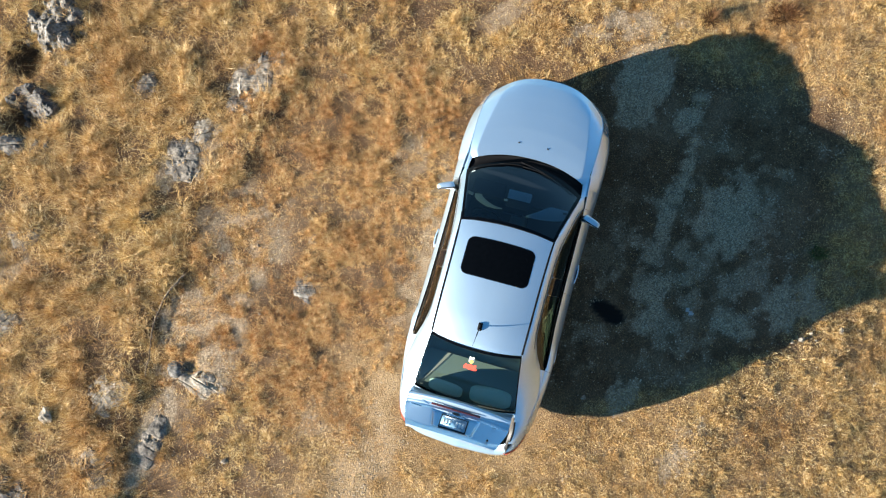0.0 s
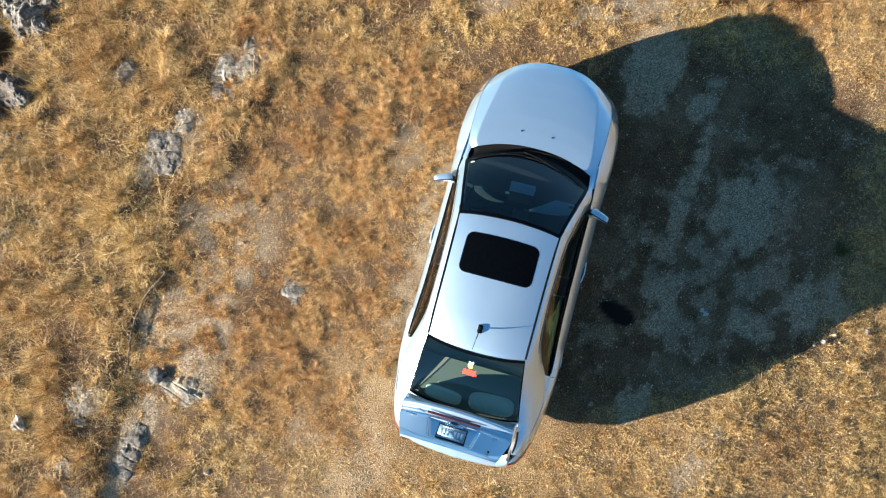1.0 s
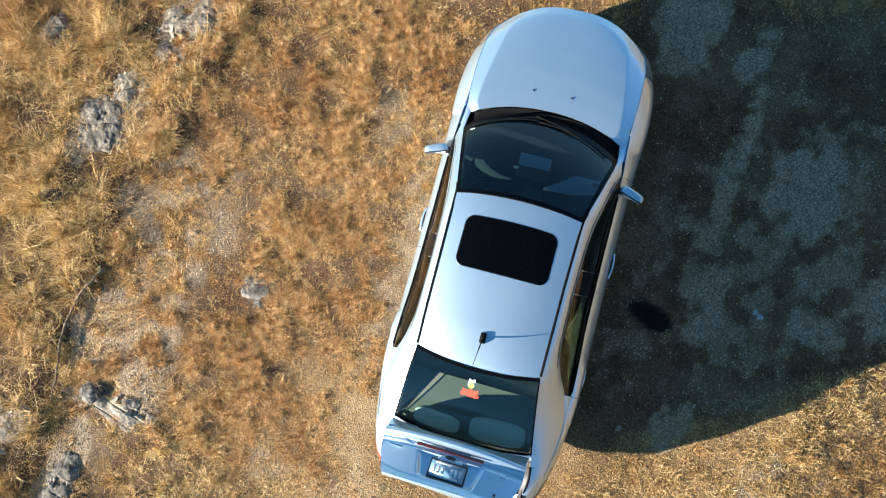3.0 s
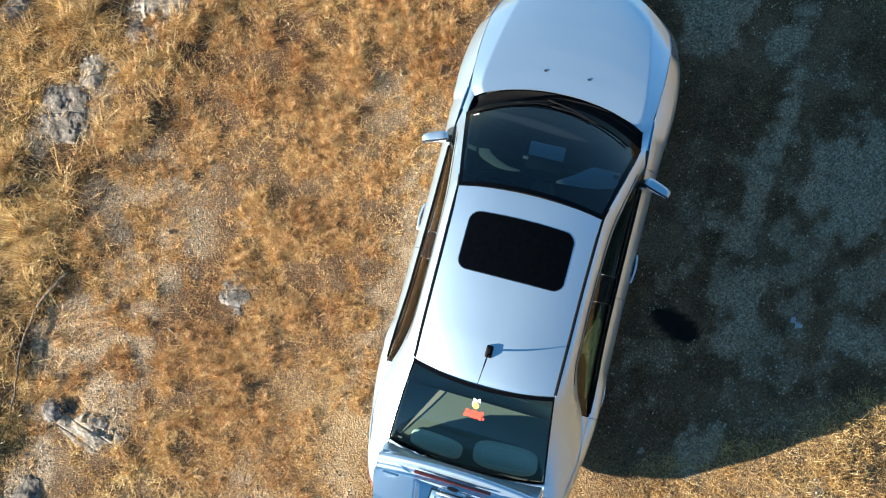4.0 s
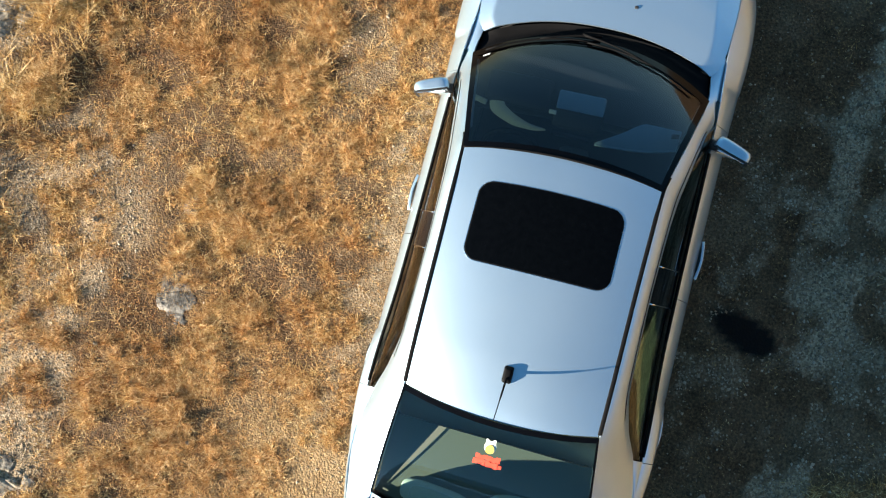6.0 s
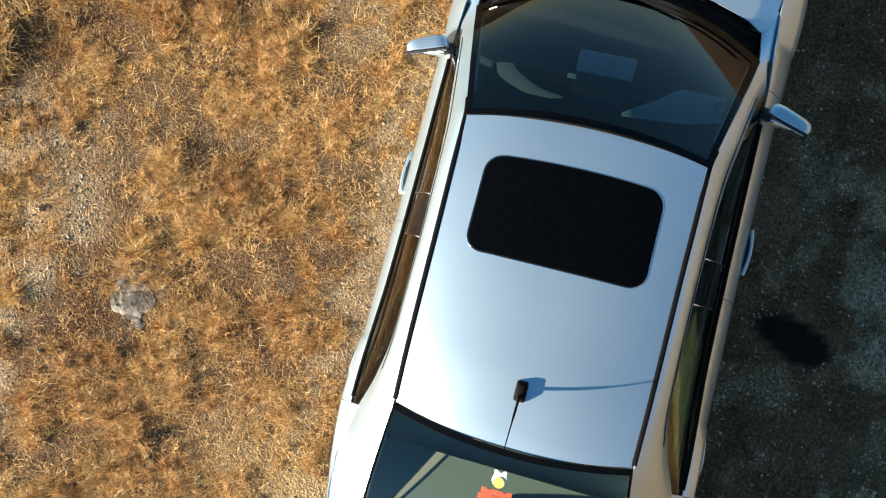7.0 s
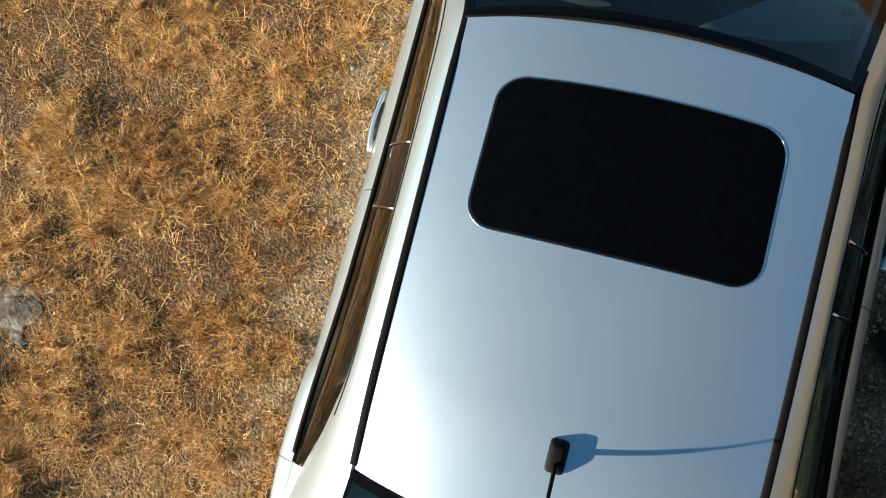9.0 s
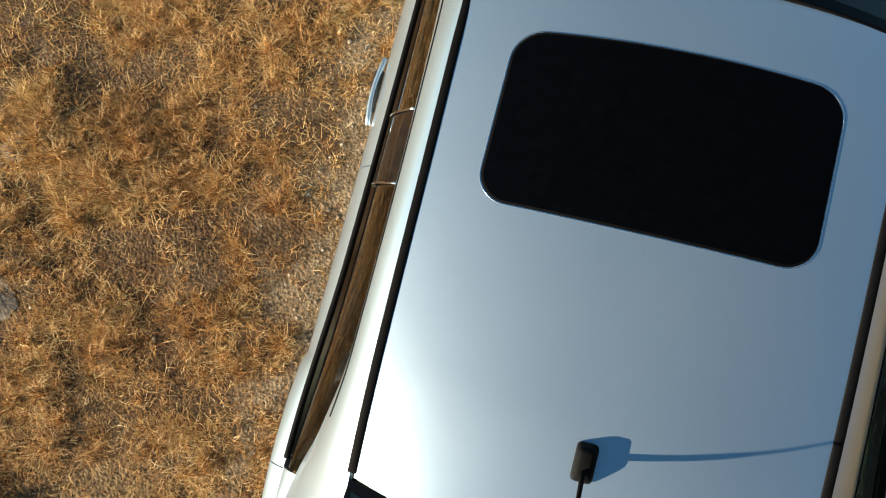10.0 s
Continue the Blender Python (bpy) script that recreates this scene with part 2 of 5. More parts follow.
def hermite(u, k, t):
    """Monotone cubic through values k at u, taken at t."""
    k = np.asarray(k, float)
    if k.ndim == 1:
        return hermite(u, k[:, None], t)[:, 0]
    h = np.diff(u)[:, None]
    s = np.diff(k, axis=0) / h
    m = np.zeros_like(k)
    m[0], m[-1] = s[0], s[-1]
    a, b = s[:-1], s[1:]
    w1, w2 = 2 * h[1:] + h[:-1], h[1:] + 2 * h[:-1]
    with np.errstate(divide="ignore", invalid="ignore"):
        hm = (w1 + w2) / (w1 / a + w2 / b)
    m[1:-1] = np.where(a * b > 0, hm, 0)
    i = np.clip(np.searchsorted(u, t, side="right") - 1, 0, len(u) - 2)
    hh = h[i]
    x = ((t - u[i]) / hh[:, 0])[:, None]
    return ((1 + 2 * x) * (1 - x) ** 2 * k[i] + x * (1 - x) ** 2 * hh * m[i]
            + x * x * (3 - 2 * x) * k[i + 1] + x * x * (x - 1) * hh * m[i + 1])


def sheet(name, grid, material, parent=None, label="", thick=0.0, inside=(0, 0, 0.6), smooth=True, bevel=0.0):
    """A panel from a grid of points (rows x columns x 3), its face away from the point 'inside', with thickness inwards."""
    g = np.asarray(grid, float)
    nu, nv = g.shape[:2]
    idx = np.arange(nu * nv).reshape(nu, nv)
    f = np.stack([idx[:-1, :-1], idx[1:, :-1], idx[1:, 1:], idx[:-1, 1:]], -1).reshape(-1, 4)
    p = g.reshape(-1, 3)
    c = p[f].mean(1)
    nrm = np.cross(p[f[:, 2]] - p[f[:, 0]], p[f[:, 3]] - p[f[:, 1]])
    if (nrm * (c - np.asarray(inside))).sum() < 0:
        f = f[:, ::-1]
    me = bpy.data.meshes.new(name)
    me.from_pydata(p.tolist(), [], f.tolist())
    me.polygons.foreach_set("use_smooth", [smooth] * len(me.polygons))
    me.update()
    ob = part(name, me, material, parent, label)
    if thick:
        mod = ob.modifiers.new("thickness", "SOLIDIFY")
        mod.thickness, mod.offset = thick, -1.0
        cut = ob.modifiers.new("crisp_edge", "EDGE_SPLIT")
        cut.split_angle = radians(50)
    if bevel:
        mod = ob.modifiers.new("edge", "BEVEL")
        mod.width, mod.segments, mod.limit_method, mod.angle_limit = bevel, 2, "ANGLE", radians(50)
    return ob


def tube(name, points, radius, material, parent=None, label="", sides=10, squash=1.0):
    """A round bar along points; radius is a number or one per point."""
    pts = [Vector(p) for p in points]
    rad = radius if hasattr(radius, "__len__") else [radius] * len(pts)
    bm = bmesh.new()
    rings = []
    for i, p in enumerate(pts):
        d = (pts[min(i + 1, len(pts) - 1)] - pts[max(i - 1, 0)]).normalized()
        a = d.cross(Vector((0, 0, 1)))
        if a.length < 1e-4:
            a = d.cross(Vector((1, 0, 0)))
        a.normalize()
        b = d.cross(a)
        rings.append([bm.verts.new(p + (a * math.cos(q) + b * math.sin(q) * squash) * rad[i]) for q in [2 * math.pi * j / sides for j in range(sides)]])
    for r, s in zip(rings, rings[1:]):
        for j in range(sides):
            bm.faces.new((r[j], r[(j + 1) % sides], s[(j + 1) % sides], s[j]))
    bm.faces.new(rings[0])
    bm.faces.new(rings[-1][::-1])
    bmesh.ops.recalc_face_normals(bm, faces=bm.faces)
    for f in bm.faces:
        f.smooth = True
    return part(name, bm, material, parent, label)


def block(name, size, m, material, parent=None, label="", bevel=0.02, taper=(1.0, 1.0), segments=3):
    """A rounded, tapering box of that size (taper: the top's share of the width and depth), at the pose m."""
    bm = bmesh.new()
    bmesh.ops.create_cube(bm, size=1.0)
    for v in bm.verts:
        t = v.co.z + 0.5
        v.co.x *= size[0] * (1 + (taper[0] - 1) * t)
        v.co.y *= size[1] * (1 + (taper[1] - 1) * t)
        v.co.z *= size[2]
    if bevel:
        bmesh.ops.bevel(bm, geom=bm.edges[:] + bm.verts[:], offset=bevel, segments=segments, affect="EDGES", profile=0.5)
    for f in bm.faces:
        f.smooth = True
    bm.transform(m)
    return part(name, bm, material, parent, label)


def lattice(ix, iy, seed):
    h = (ix.astype(np.int64) * 374761393 + iy.astype(np.int64) * 668265263 + seed * 974634721) & 0x7FFFFFFF
    h = ((h ^ (h >> 13)) * 1274126177) & 0x7FFFFFFF
    return ((h ^ (h >> 16)) & 0xFFFF) / 65535.0


def wave(x, y, size, seed, octaves=3):
    """Smooth random values from 0 to 1 with features of that size."""
    total, amp, out = 0.0, 1.0, 0.0
    for o in range(octaves):
        u, v = x / size * 2 ** o + 1000, y / size * 2 ** o + 1000
        iu, iv = np.floor(u), np.floor(v)
        fu, fv = u - iu, v - iv
        fu, fv = fu * fu * (3 - 2 * fu), fv * fv * (3 - 2 * fv)
        a, b = lattice(iu, iv, seed + o), lattice(iu + 1, iv, seed + o)
        c, d = lattice(iu, iv + 1, seed + o), lattice(iu + 1, iv + 1, seed + o)
        out = out + amp * ((a * (1 - fu) + b * fu) * (1 - fv) + (c * (1 - fu) + d * fu) * fv)
        total += amp
        amp *= 0.5
    return out / total


# ---------------------------------------------------------------- ground
# bare gravel: x, y, half length, half width, turn in degrees, how bare
BARE_WEST = [(-3.68, -0.29, 0.55, 0.22, 40, 0.9), (-4.0, -1.85, 0.65, 0.33, 75, 1.0), (-4.08, -3.65, 0.75, 0.22, 80, 1.0), (-4.72, 0.15, 0.5, 0.3, 60, 0.9),
             (-4.1, 1.55, 0.5, 0.3, 45, 0.9), (-6.9, -1.8, 0.5, 0.35, 60, 0.6), (-6.6, -2.7, 0.3, 0.25, 0, 0.6), (-2.93, 0.02, 0.4, 0.2, 20, 0.4),
             (-3.45, -1.1, 1.1, 0.50, 65, 0.6), (-3.5, -2.2, 0.7, 0.4, 90, 0.7), (-3.95, -0.5, 0.6, 0.3, 70, 0.7), (-2.55, -1.08, 0.22, 0.2, 0, 0.6), (-3.72, -2.68, 0.55, 0.2, 5, 0.9)]
BARE_TRACK = [(-1.17, -3.16, 0.8, 0.4, 75, 0.85), (-1.92, -2.78, 0.35, 0.28, 20, 0.65), (-1.77, 0.99, 0.5, 0.3, 70, 0.7), (-0.95, 3.2, 0.5, 0.22, 60, 0.7),
              (0.67, 3.44, 0.8, 0.3, 15, 0.6), (2.7, -1.8, 0.55, 0.18, 70, 0.6), (-1.15, -0.7, 2.6, 0.34, 88, 0.6), (0.0, 0.0, 2.4, 0.7, 90, 0.4)]
BARE_EAST = [(1.09, 2.66, 0.62, 0.36, 80, 1.0), (2.54, 1.21, 0.55, 0.33, 85, 1.0), (1.84, 1.3, 0.95, 0.16, 80, 0.9), (1.86, -0.12, 0.45, 0.26, 80, 0.75),
             (3.52, 0.33, 0.45, 0.32, 40, 0.8), (1.82, -1.39, 0.3, 0.25, 30, 0.8), (1.81, 2.44, 0.35, 0.17, 70, 0.8), (2.96, 0.03, 0.45, 0.25, 10, 0.6), (2.3, 0.6, 1.9, 1.2, 60, 0.36)]


def bare(x, y):
    """How bare the ground is, 0 to 1."""
    warp_x = x + 0.35 * (wave(x, y, 0.5, 11) - 0.5)
    warp_y = y + 0.35 * (wave(x, y, 0.5, 23) - 0.5)
    out = np.zeros_like(x)
    for cx, cy, a, b, turn, k in BARE_WEST + BARE_TRACK + BARE_EAST:
        c, s = math.cos(radians(turn)), math.sin(radians(turn))
        reach = 1.4 * max(a, b)
        near = (np.abs(warp_x - cx) < reach) & (np.abs(warp_y - cy) < reach)
        px, py = warp_x[near] - cx, warp_y[near] - cy
        u, v = (px * c + py * s) / a, (-px * s + py * c) / b
        out[near] = np.maximum(out[near], k * np.clip(1.7 - 1.25 * np.sqrt(u * u + v * v), 0, 1))
    v = out + 2.0 * (wave(x, y, 0.15, 5, 5) - 0.53)
    v = np.clip((v - 0.16) / 0.5, 0, 1)
    return np.clip(out * 1.8, 0.25, 1) * v * v * (3 - 2 * v)


def bank_edge(y):
    """Where the grassy bank west of the car begins."""
    return np.interp(y, [-5.0, -4.1, -3.4, -2.75, -2.3, -1.9, -1.35, -0.7, 0.0, 0.75, 1.8, 3.0], [-4.1, -4.2, -4.3, -4.38, -4.47, -4.5, -4.25, -4.13, -3.93, -3.6, -3.5, -2.7])


# hollows beside the western outcrops: x, y, radius, depth
HOLLOWS = [(-7.62, 1.02, 0.26, 0.30), (-7.36, 0.20, 0.30, 0.26), (-3.86, -2.56, 0.10, 0.07)]


def height(x, y):
    """The lie of the land: almost level, with hummocks, a low bank and a few hollows."""
    bank = np.clip((bank_edge(y) - x) / 0.30, 0, 1)
    dip = sum(d * np.exp(-((x - hx) ** 2 + (y - hy) ** 2) ** 2 / r ** 4) for hx, hy, r, d in HOLLOWS)
    far = np.clip((np.hypot(x, y) - 2.5) / 4, 0, 1)
    # steeper eastern dip and north-east rise added to fit the car's shadow edge
    slope = -0.060 * np.clip(x - 1.2, 0, 6) + 0.016 * np.clip(-1.5 - x, 0, 6) - 0.12 * np.clip(x - 2.9, 0, 4) * np.clip(2.0 - y, 0, 1) - 0.03 * np.clip(y - 1.9, 0, 6) * np.clip(x, 0, 1)
    shadow_rise = 0.15 * np.clip((x - 2.3) / 1.1, 0, 1) * np.clip((y - 1.2) / 1.1, 0, 1)
    return slope + shadow_rise + 0.045 * bank * bank * (3 - 2 * bank) - dip + 0.10 * (wave(x, y, 2.6, 41, 3) - 0.5) * far + 0.05 * (wave(x, y, 0.40, 42, 3) - 0.5)


def build_ground():
    """One sheet: a fine middle, growing coarser out to the horizon."""
    def steps(lo, hi, fine, far=900.0):
        mid = np.arange(lo, hi + fine / 2, fine)
        grow, d = [], fine
        p = hi
        while p < far:
            d *= 1.35
            p += d
            grow.append(p - hi)
        grow = np.array(grow)
        return np.concatenate([(lo - grow)[::-1], mid, hi + grow])
    xs, ys = steps(-9.0, 6.0, 0.04), steps(-5.5, 5.5, 0.04)
    X, Y = np.meshgrid(xs, ys, indexing="ij")
    far = np.hypot(X, Y)
    # hills out of view, added for warm reflections on the car's right
    rise = np.clip((far - 35) / 240, 0, 1)
    unseen_hills = 92 * rise * rise * (3 - 2 * rise) * np.clip(0.2 + 0.8 * np.cos(np.arctan2(Y, X) + 0.25), 0.04, 1) * (0.6 + 0.8 * wave(X, Y, 160.0, 61, 3))
    Z = height(X, Y) * np.clip(1.6 - far / 60, 0, 1) + unseen_hills
    nu, nv = X.shape
    me = bpy.data.meshes.new("ground")
    idx = np.arange(nu * nv).reshape(nu, nv)
    f = np.stack([idx[:-1, :-1], idx[1:, :-1], idx[1:, 1:], idx[:-1, 1:]], -1).reshape(-1, 4)
    me.vertices.add(nu * nv)
    me.vertices.foreach_set("co", np.stack([X, Y, Z], -1).ravel())
    me.loops.add(f.size)
    me.loops.foreach_set("vertex_index", f.ravel())
    me.polygons.add(len(f))
    me.polygons.foreach_set("loop_start", np.arange(0, f.size, 4))
    me.update(calc_edges=True)
    me.polygons.foreach_set("use_smooth", np.ones(len(f), bool))
    layer = me.color_attributes.new("cover", "FLOAT_COLOR", "POINT")
    B = np.maximum(bare(X, Y), 0.26 * np.clip(2.2 - np.hypot((X - 2.6) / 1.5, (Y - 0.8) / 1.5), 0, 1) * np.clip(wave(X, Y, 0.3, 27, 4) * 3.2 - 1.4, 0.05, 1))
    thin = np.clip((X - bank_edge(Y)) * 3, 0, 1) * np.clip((-1.0 - X) * 2, 0, 1) * np.interp(Y, [-4.0, -3.0, -0.2, 0.8], [0.6, 1.0, 1.0, 0.2])
    B = np.maximum(B, 0.36 * thin * np.clip(wave(X, Y, 0.22, 29, 4) * 4.0 - 1.6, 0, 1))
    B = B * np.maximum(np.interp(X, [-1.0, 0.4], [0.0, 1.0]), np.interp(Y, [-1.8, -0.9], [1.0, 0.85]) * np.maximum(np.interp(X, [-3.5, -2.9], [1.0, 0.5]), np.interp(X, [-1.7, -1.3], [0.0, 0.62])))
    # near-black oval with a ragged edge, east of the car
    u, v = (X - 1.38) * 0.96 + (Y + 0.35) * -0.28, (X - 1.38) * 0.28 + (Y + 0.35) * 0.96
    dark_oval = np.clip((1.2 - np.hypot(u / 0.24, v / 0.115) + 0.35 * (wave(X, Y, 0.09, 51, 2) - 0.5)) * 4, 0, 1)
    # pale chaff is left out inside the car's shadow outline, darkening it
    straw = np.maximum(0.42 * np.clip((X - 0.5) * 2, 0, 1) * (1 - stony(X, Y)), 0.6 * np.clip((-1.4 - Y) * 2, 0, 1) * np.clip((X + 2.3) * 2, 0, 1) * np.clip((1.4 - X) * 3, 0, 1))
    apron = np.clip(np.maximum(np.abs(X + 1.5) - 6.6, np.abs(Y + 0.1) - 4.6) / 2.2, 0, 1) * np.clip(2.2 - np.hypot(X, Y) / 25, 0, 1)
    straw = np.maximum(straw, 0.7 * apron)
    col = np.stack([B, dark_oval, np.clip((np.maximum(np.abs(X + 1.5) - 6.6, np.abs(Y + 0.1) - 4.6)) / 2.2 + 0.8 * (wave(X, Y, 0.8, 17, 3) - 0.5), 0, 1), straw], -1)
    layer.data.foreach_set("color", col.ravel())
    ob = part("ground", me, GROUND)
    return tagged(ob, "dry stony field with brown soil and grey gravel patches", "ground", kind="structure")


def blades_mesh(name, x, y, length, width, lean, turn, bent, seed, spare=False):
    """Dry blades of two segments (one, if spare), rooted at x, y: bent over by lean, towards turn."""
    n = len(x)
    rng = np.random.default_rng(seed)
    z = height(x, y)
    dx, dy = np.cos(turn), np.sin(turn)
    px, py = -dy * width / 2, dx * width / 2
    l1 = length * 0.5
    r1, h1 = l1 * np.sin(lean), l1 * np.cos(lean)
    lean2 = np.clip(lean + bent, 0, 1.75)
    turn2 = turn + rng.normal(0, 0.35, n)
    r2, h2 = l1 * np.sin(lean2), l1 * np.cos(lean2)
    base = np.stack([x, y, z - 0.005], -1)
    side = np.stack([px, py, np.zeros(n)], -1)
    mid = base + np.stack([dx * r1, dy * r1, h1 + 0.008], -1)
    tip = mid + np.stack([np.cos(turn2) * r2, np.sin(turn2) * r2, h2], -1)
    if spare:
        v = np.stack([base - side, base + side, tip], 1).reshape(-1, 3)
        loops, starts = np.arange(3 * n), np.arange(0, 3 * n, 3)
    else:
        v = np.stack([base - side, base + side, mid - side * 0.8, mid + side * 0.8, tip], 1).reshape(-1, 3)
        o = np.arange(n)[:, None] * 5
        loops = np.concatenate([o, o + 1, o + 3, o + 2, o + 2, o + 3, o + 4], 1).ravel()
        starts = (np.arange(n)[:, None] * 7 + np.array([0, 4])).ravel()
    me = bpy.data.meshes.new(name)
    me.vertices.add(len(v))
    me.vertices.foreach_set("co", v.ravel())
    me.loops.add(len(loops))
    me.loops.foreach_set("vertex_index", loops)
    me.polygons.add(len(starts))
    me.polygons.foreach_set("loop_start", starts)
    me.update(calc_edges=True)
    return me


def stony(x, y):
    """Stony ground east of the car, 0 to 1, cut to its shadow's outline."""
    w = x + 0.5 * (wave(x, y, 0.5, 131, 3) - 0.5)
    v = y + 0.5 * (wave(x, y, 0.5, 137, 3) - 0.5)
    # edges approximate the car's cast shadow, so the thin cover deepens it
    side = np.minimum(np.minimum((w - 0.40) * 4, (4.1 - w) * 1.6), np.minimum((v + 1.85 - 0.6 * (w - 1.2)) * 4, (3.2 - v) * 2.2))
    return np.clip(side, 0, 1)


def lush(x, y):
    """How thick the grass stands, 0 to 1."""
    edge = bank_edge(y)
    bank = np.clip((edge - x) * 4, 0, 1)
    trod = np.clip((x - edge) * 3, 0, 1) * np.clip((0.2 - x) * 2, 0, 1) * np.clip((2.2 - y) * 2, 0, 1)
    return np.clip(wave(x, y, 0.9, 71, 3) * 1.25 - 0.12 + 0.34 * bank - 0.16 * trod, 0, 1)


def tuft_of(x, y, cell, seed):
    """The middle of the tuft that a place belongs to, and the tuft's own random share."""
    c, q = math.cos(0.47), math.sin(0.47)
    u, v = x * c + y * q, y * c - x * q
    row = np.floor(v / cell)
    slide = cell * lattice(row, row * 0, seed + 5)
    col = np.floor((u + slide) / cell)
    mu = (col + 0.05 + 0.9 * lattice(col, row, seed)) * cell - slide
    mv = (row + 0.05 + 0.9 * lattice(col, row, seed + 1)) * cell
    return mu * c - mv * q, mu * q + mv * c, lattice(col, row, seed + 2)


def build_grass(count, box, seed, size, width, cell, flat=0.3, spare=False):
    """Tufts that lean outwards over a mat of fallen blades."""
    rng = np.random.default_rng(seed)
    m = int(count * (4.5 if spare else 6.0))
    x, y = rng.uniform(box[0], box[1], m), rng.uniform(box[2], box[3], m)
    tx, ty, own = tuft_of(x, y, cell, seed * 7)
    fallen = rng.random(m) < flat
    pull = np.where(fallen, 0.0, (0.15 + 0.5 * rng.random(m)) * (0.6 if spare else 1.0))
    x, y = x + (tx - x) * pull, y + (ty - y) * pull
    thick = lush(tx, ty)
    chance = np.where(fallen, 0.85 if spare else 0.6, (0.25 + 0.75 * thick) * np.clip(own * 1.8 - 0.05, 0.15, 1))
    open_soil = bare(x, y)
    chance = chance * (1 - 0.86 * np.clip(open_soil * 1.2, 0, 1))
    stones = stony(x, y)
    # fewer blades within the shadow outline, to deepen the shade
    chance = chance * (1 - 0.90 * stones)
    for hx, hy, r, _ in HOLLOWS:
        chance = chance * np.clip((np.hypot(x - hx, y - hy) / r - 0.75) * 3, 0, 1)
    chance = chance * np.clip(wave(x, y, 0.26, 88, 3) * 4.4 - 1.5, 0.14 if spare else 0.08, 1) * np.clip(wave(x, y, 0.10, 92, 2) * 5.0 - 1.7, 0.22 if spare else 0.16, 1)
    east = np.clip((x - 0.5) * 2, 0, 1) * (1 - stones) * (1 - np.clip(open_soil, 0, 1))
    chance = np.maximum(chance, 0.42 * east)
    keep = rng.random(m) < chance
    keep &= np.hypot((x - 1.38) / 0.24, (y + 0.35) / 0.14) > 1
    keep &= ~((np.abs(x) < 0.80) & (np.abs(y) < 2.25))
    if box[1] > 10:
        keep &= (np.abs(x + 1.5) > 6.9) | (np.abs(y + 0.1) > 4.9)
    pick = np.where(keep)[0][:count]
    x, y, tx, ty, own, fallen = x[pick], y[pick], tx[pick], ty[pick], own[pick], fallen[pick]
    n = len(x)
    d = np.hypot(x - tx, y - ty) / cell
    turn = np.where(fallen, rng.uniform(0, 6.283, n), np.arctan2(y - ty, x - tx) + rng.normal(0, 2.3, n))
    under = np.clip(2.4 - np.abs(x) * 1.5, 0, 1) * (np.abs(y) < 2.7)
    length = size * rng.lognormal(0, 0.35, n) * np.where(fallen, 0.75, (0.55 + 0.75 * lush(tx, ty)) * (0.6 + 0.8 * own)) * (1 - 0.55 * under)
    length = length * (1 - 0.5 * stony(x, y))
    if spare:
        bank = np.clip((bank_edge(y) - x) * 3, 0, 1)
        length = length * np.where(x > 0.6, 0.60, 0.80 + 0.45 * bank)
    length = length * (0.55 + 0.9 * wave(x, y, 0.11, 93, 2))
    lean = np.where(fallen, rng.normal(1.35, 0.12, n), np.clip(0.45 + 1.3 * d + rng.normal(0, 0.35, n), 0.05, 1.4))
    bent = np.where(fallen, rng.normal(0.1, 0.1, n), np.clip(rng.normal(0.5, 0.35, n), -0.1, 1.2))
    w = width * rng.uniform(0.55, 1.3, n)
    if spare:
        away = np.maximum(np.maximum(-3.0 - x, x + 0.6), np.maximum(y - 1.7, -2.2 - y))
        w = w * np.interp(away, [-0.3, 0.9], [0.45, 1.0]) * np.where(x > 0.6, 0.78, 1.0)
    return blades_mesh("dry_grass", x, y, length, w, lean, turn, bent, seed + 1, spare)


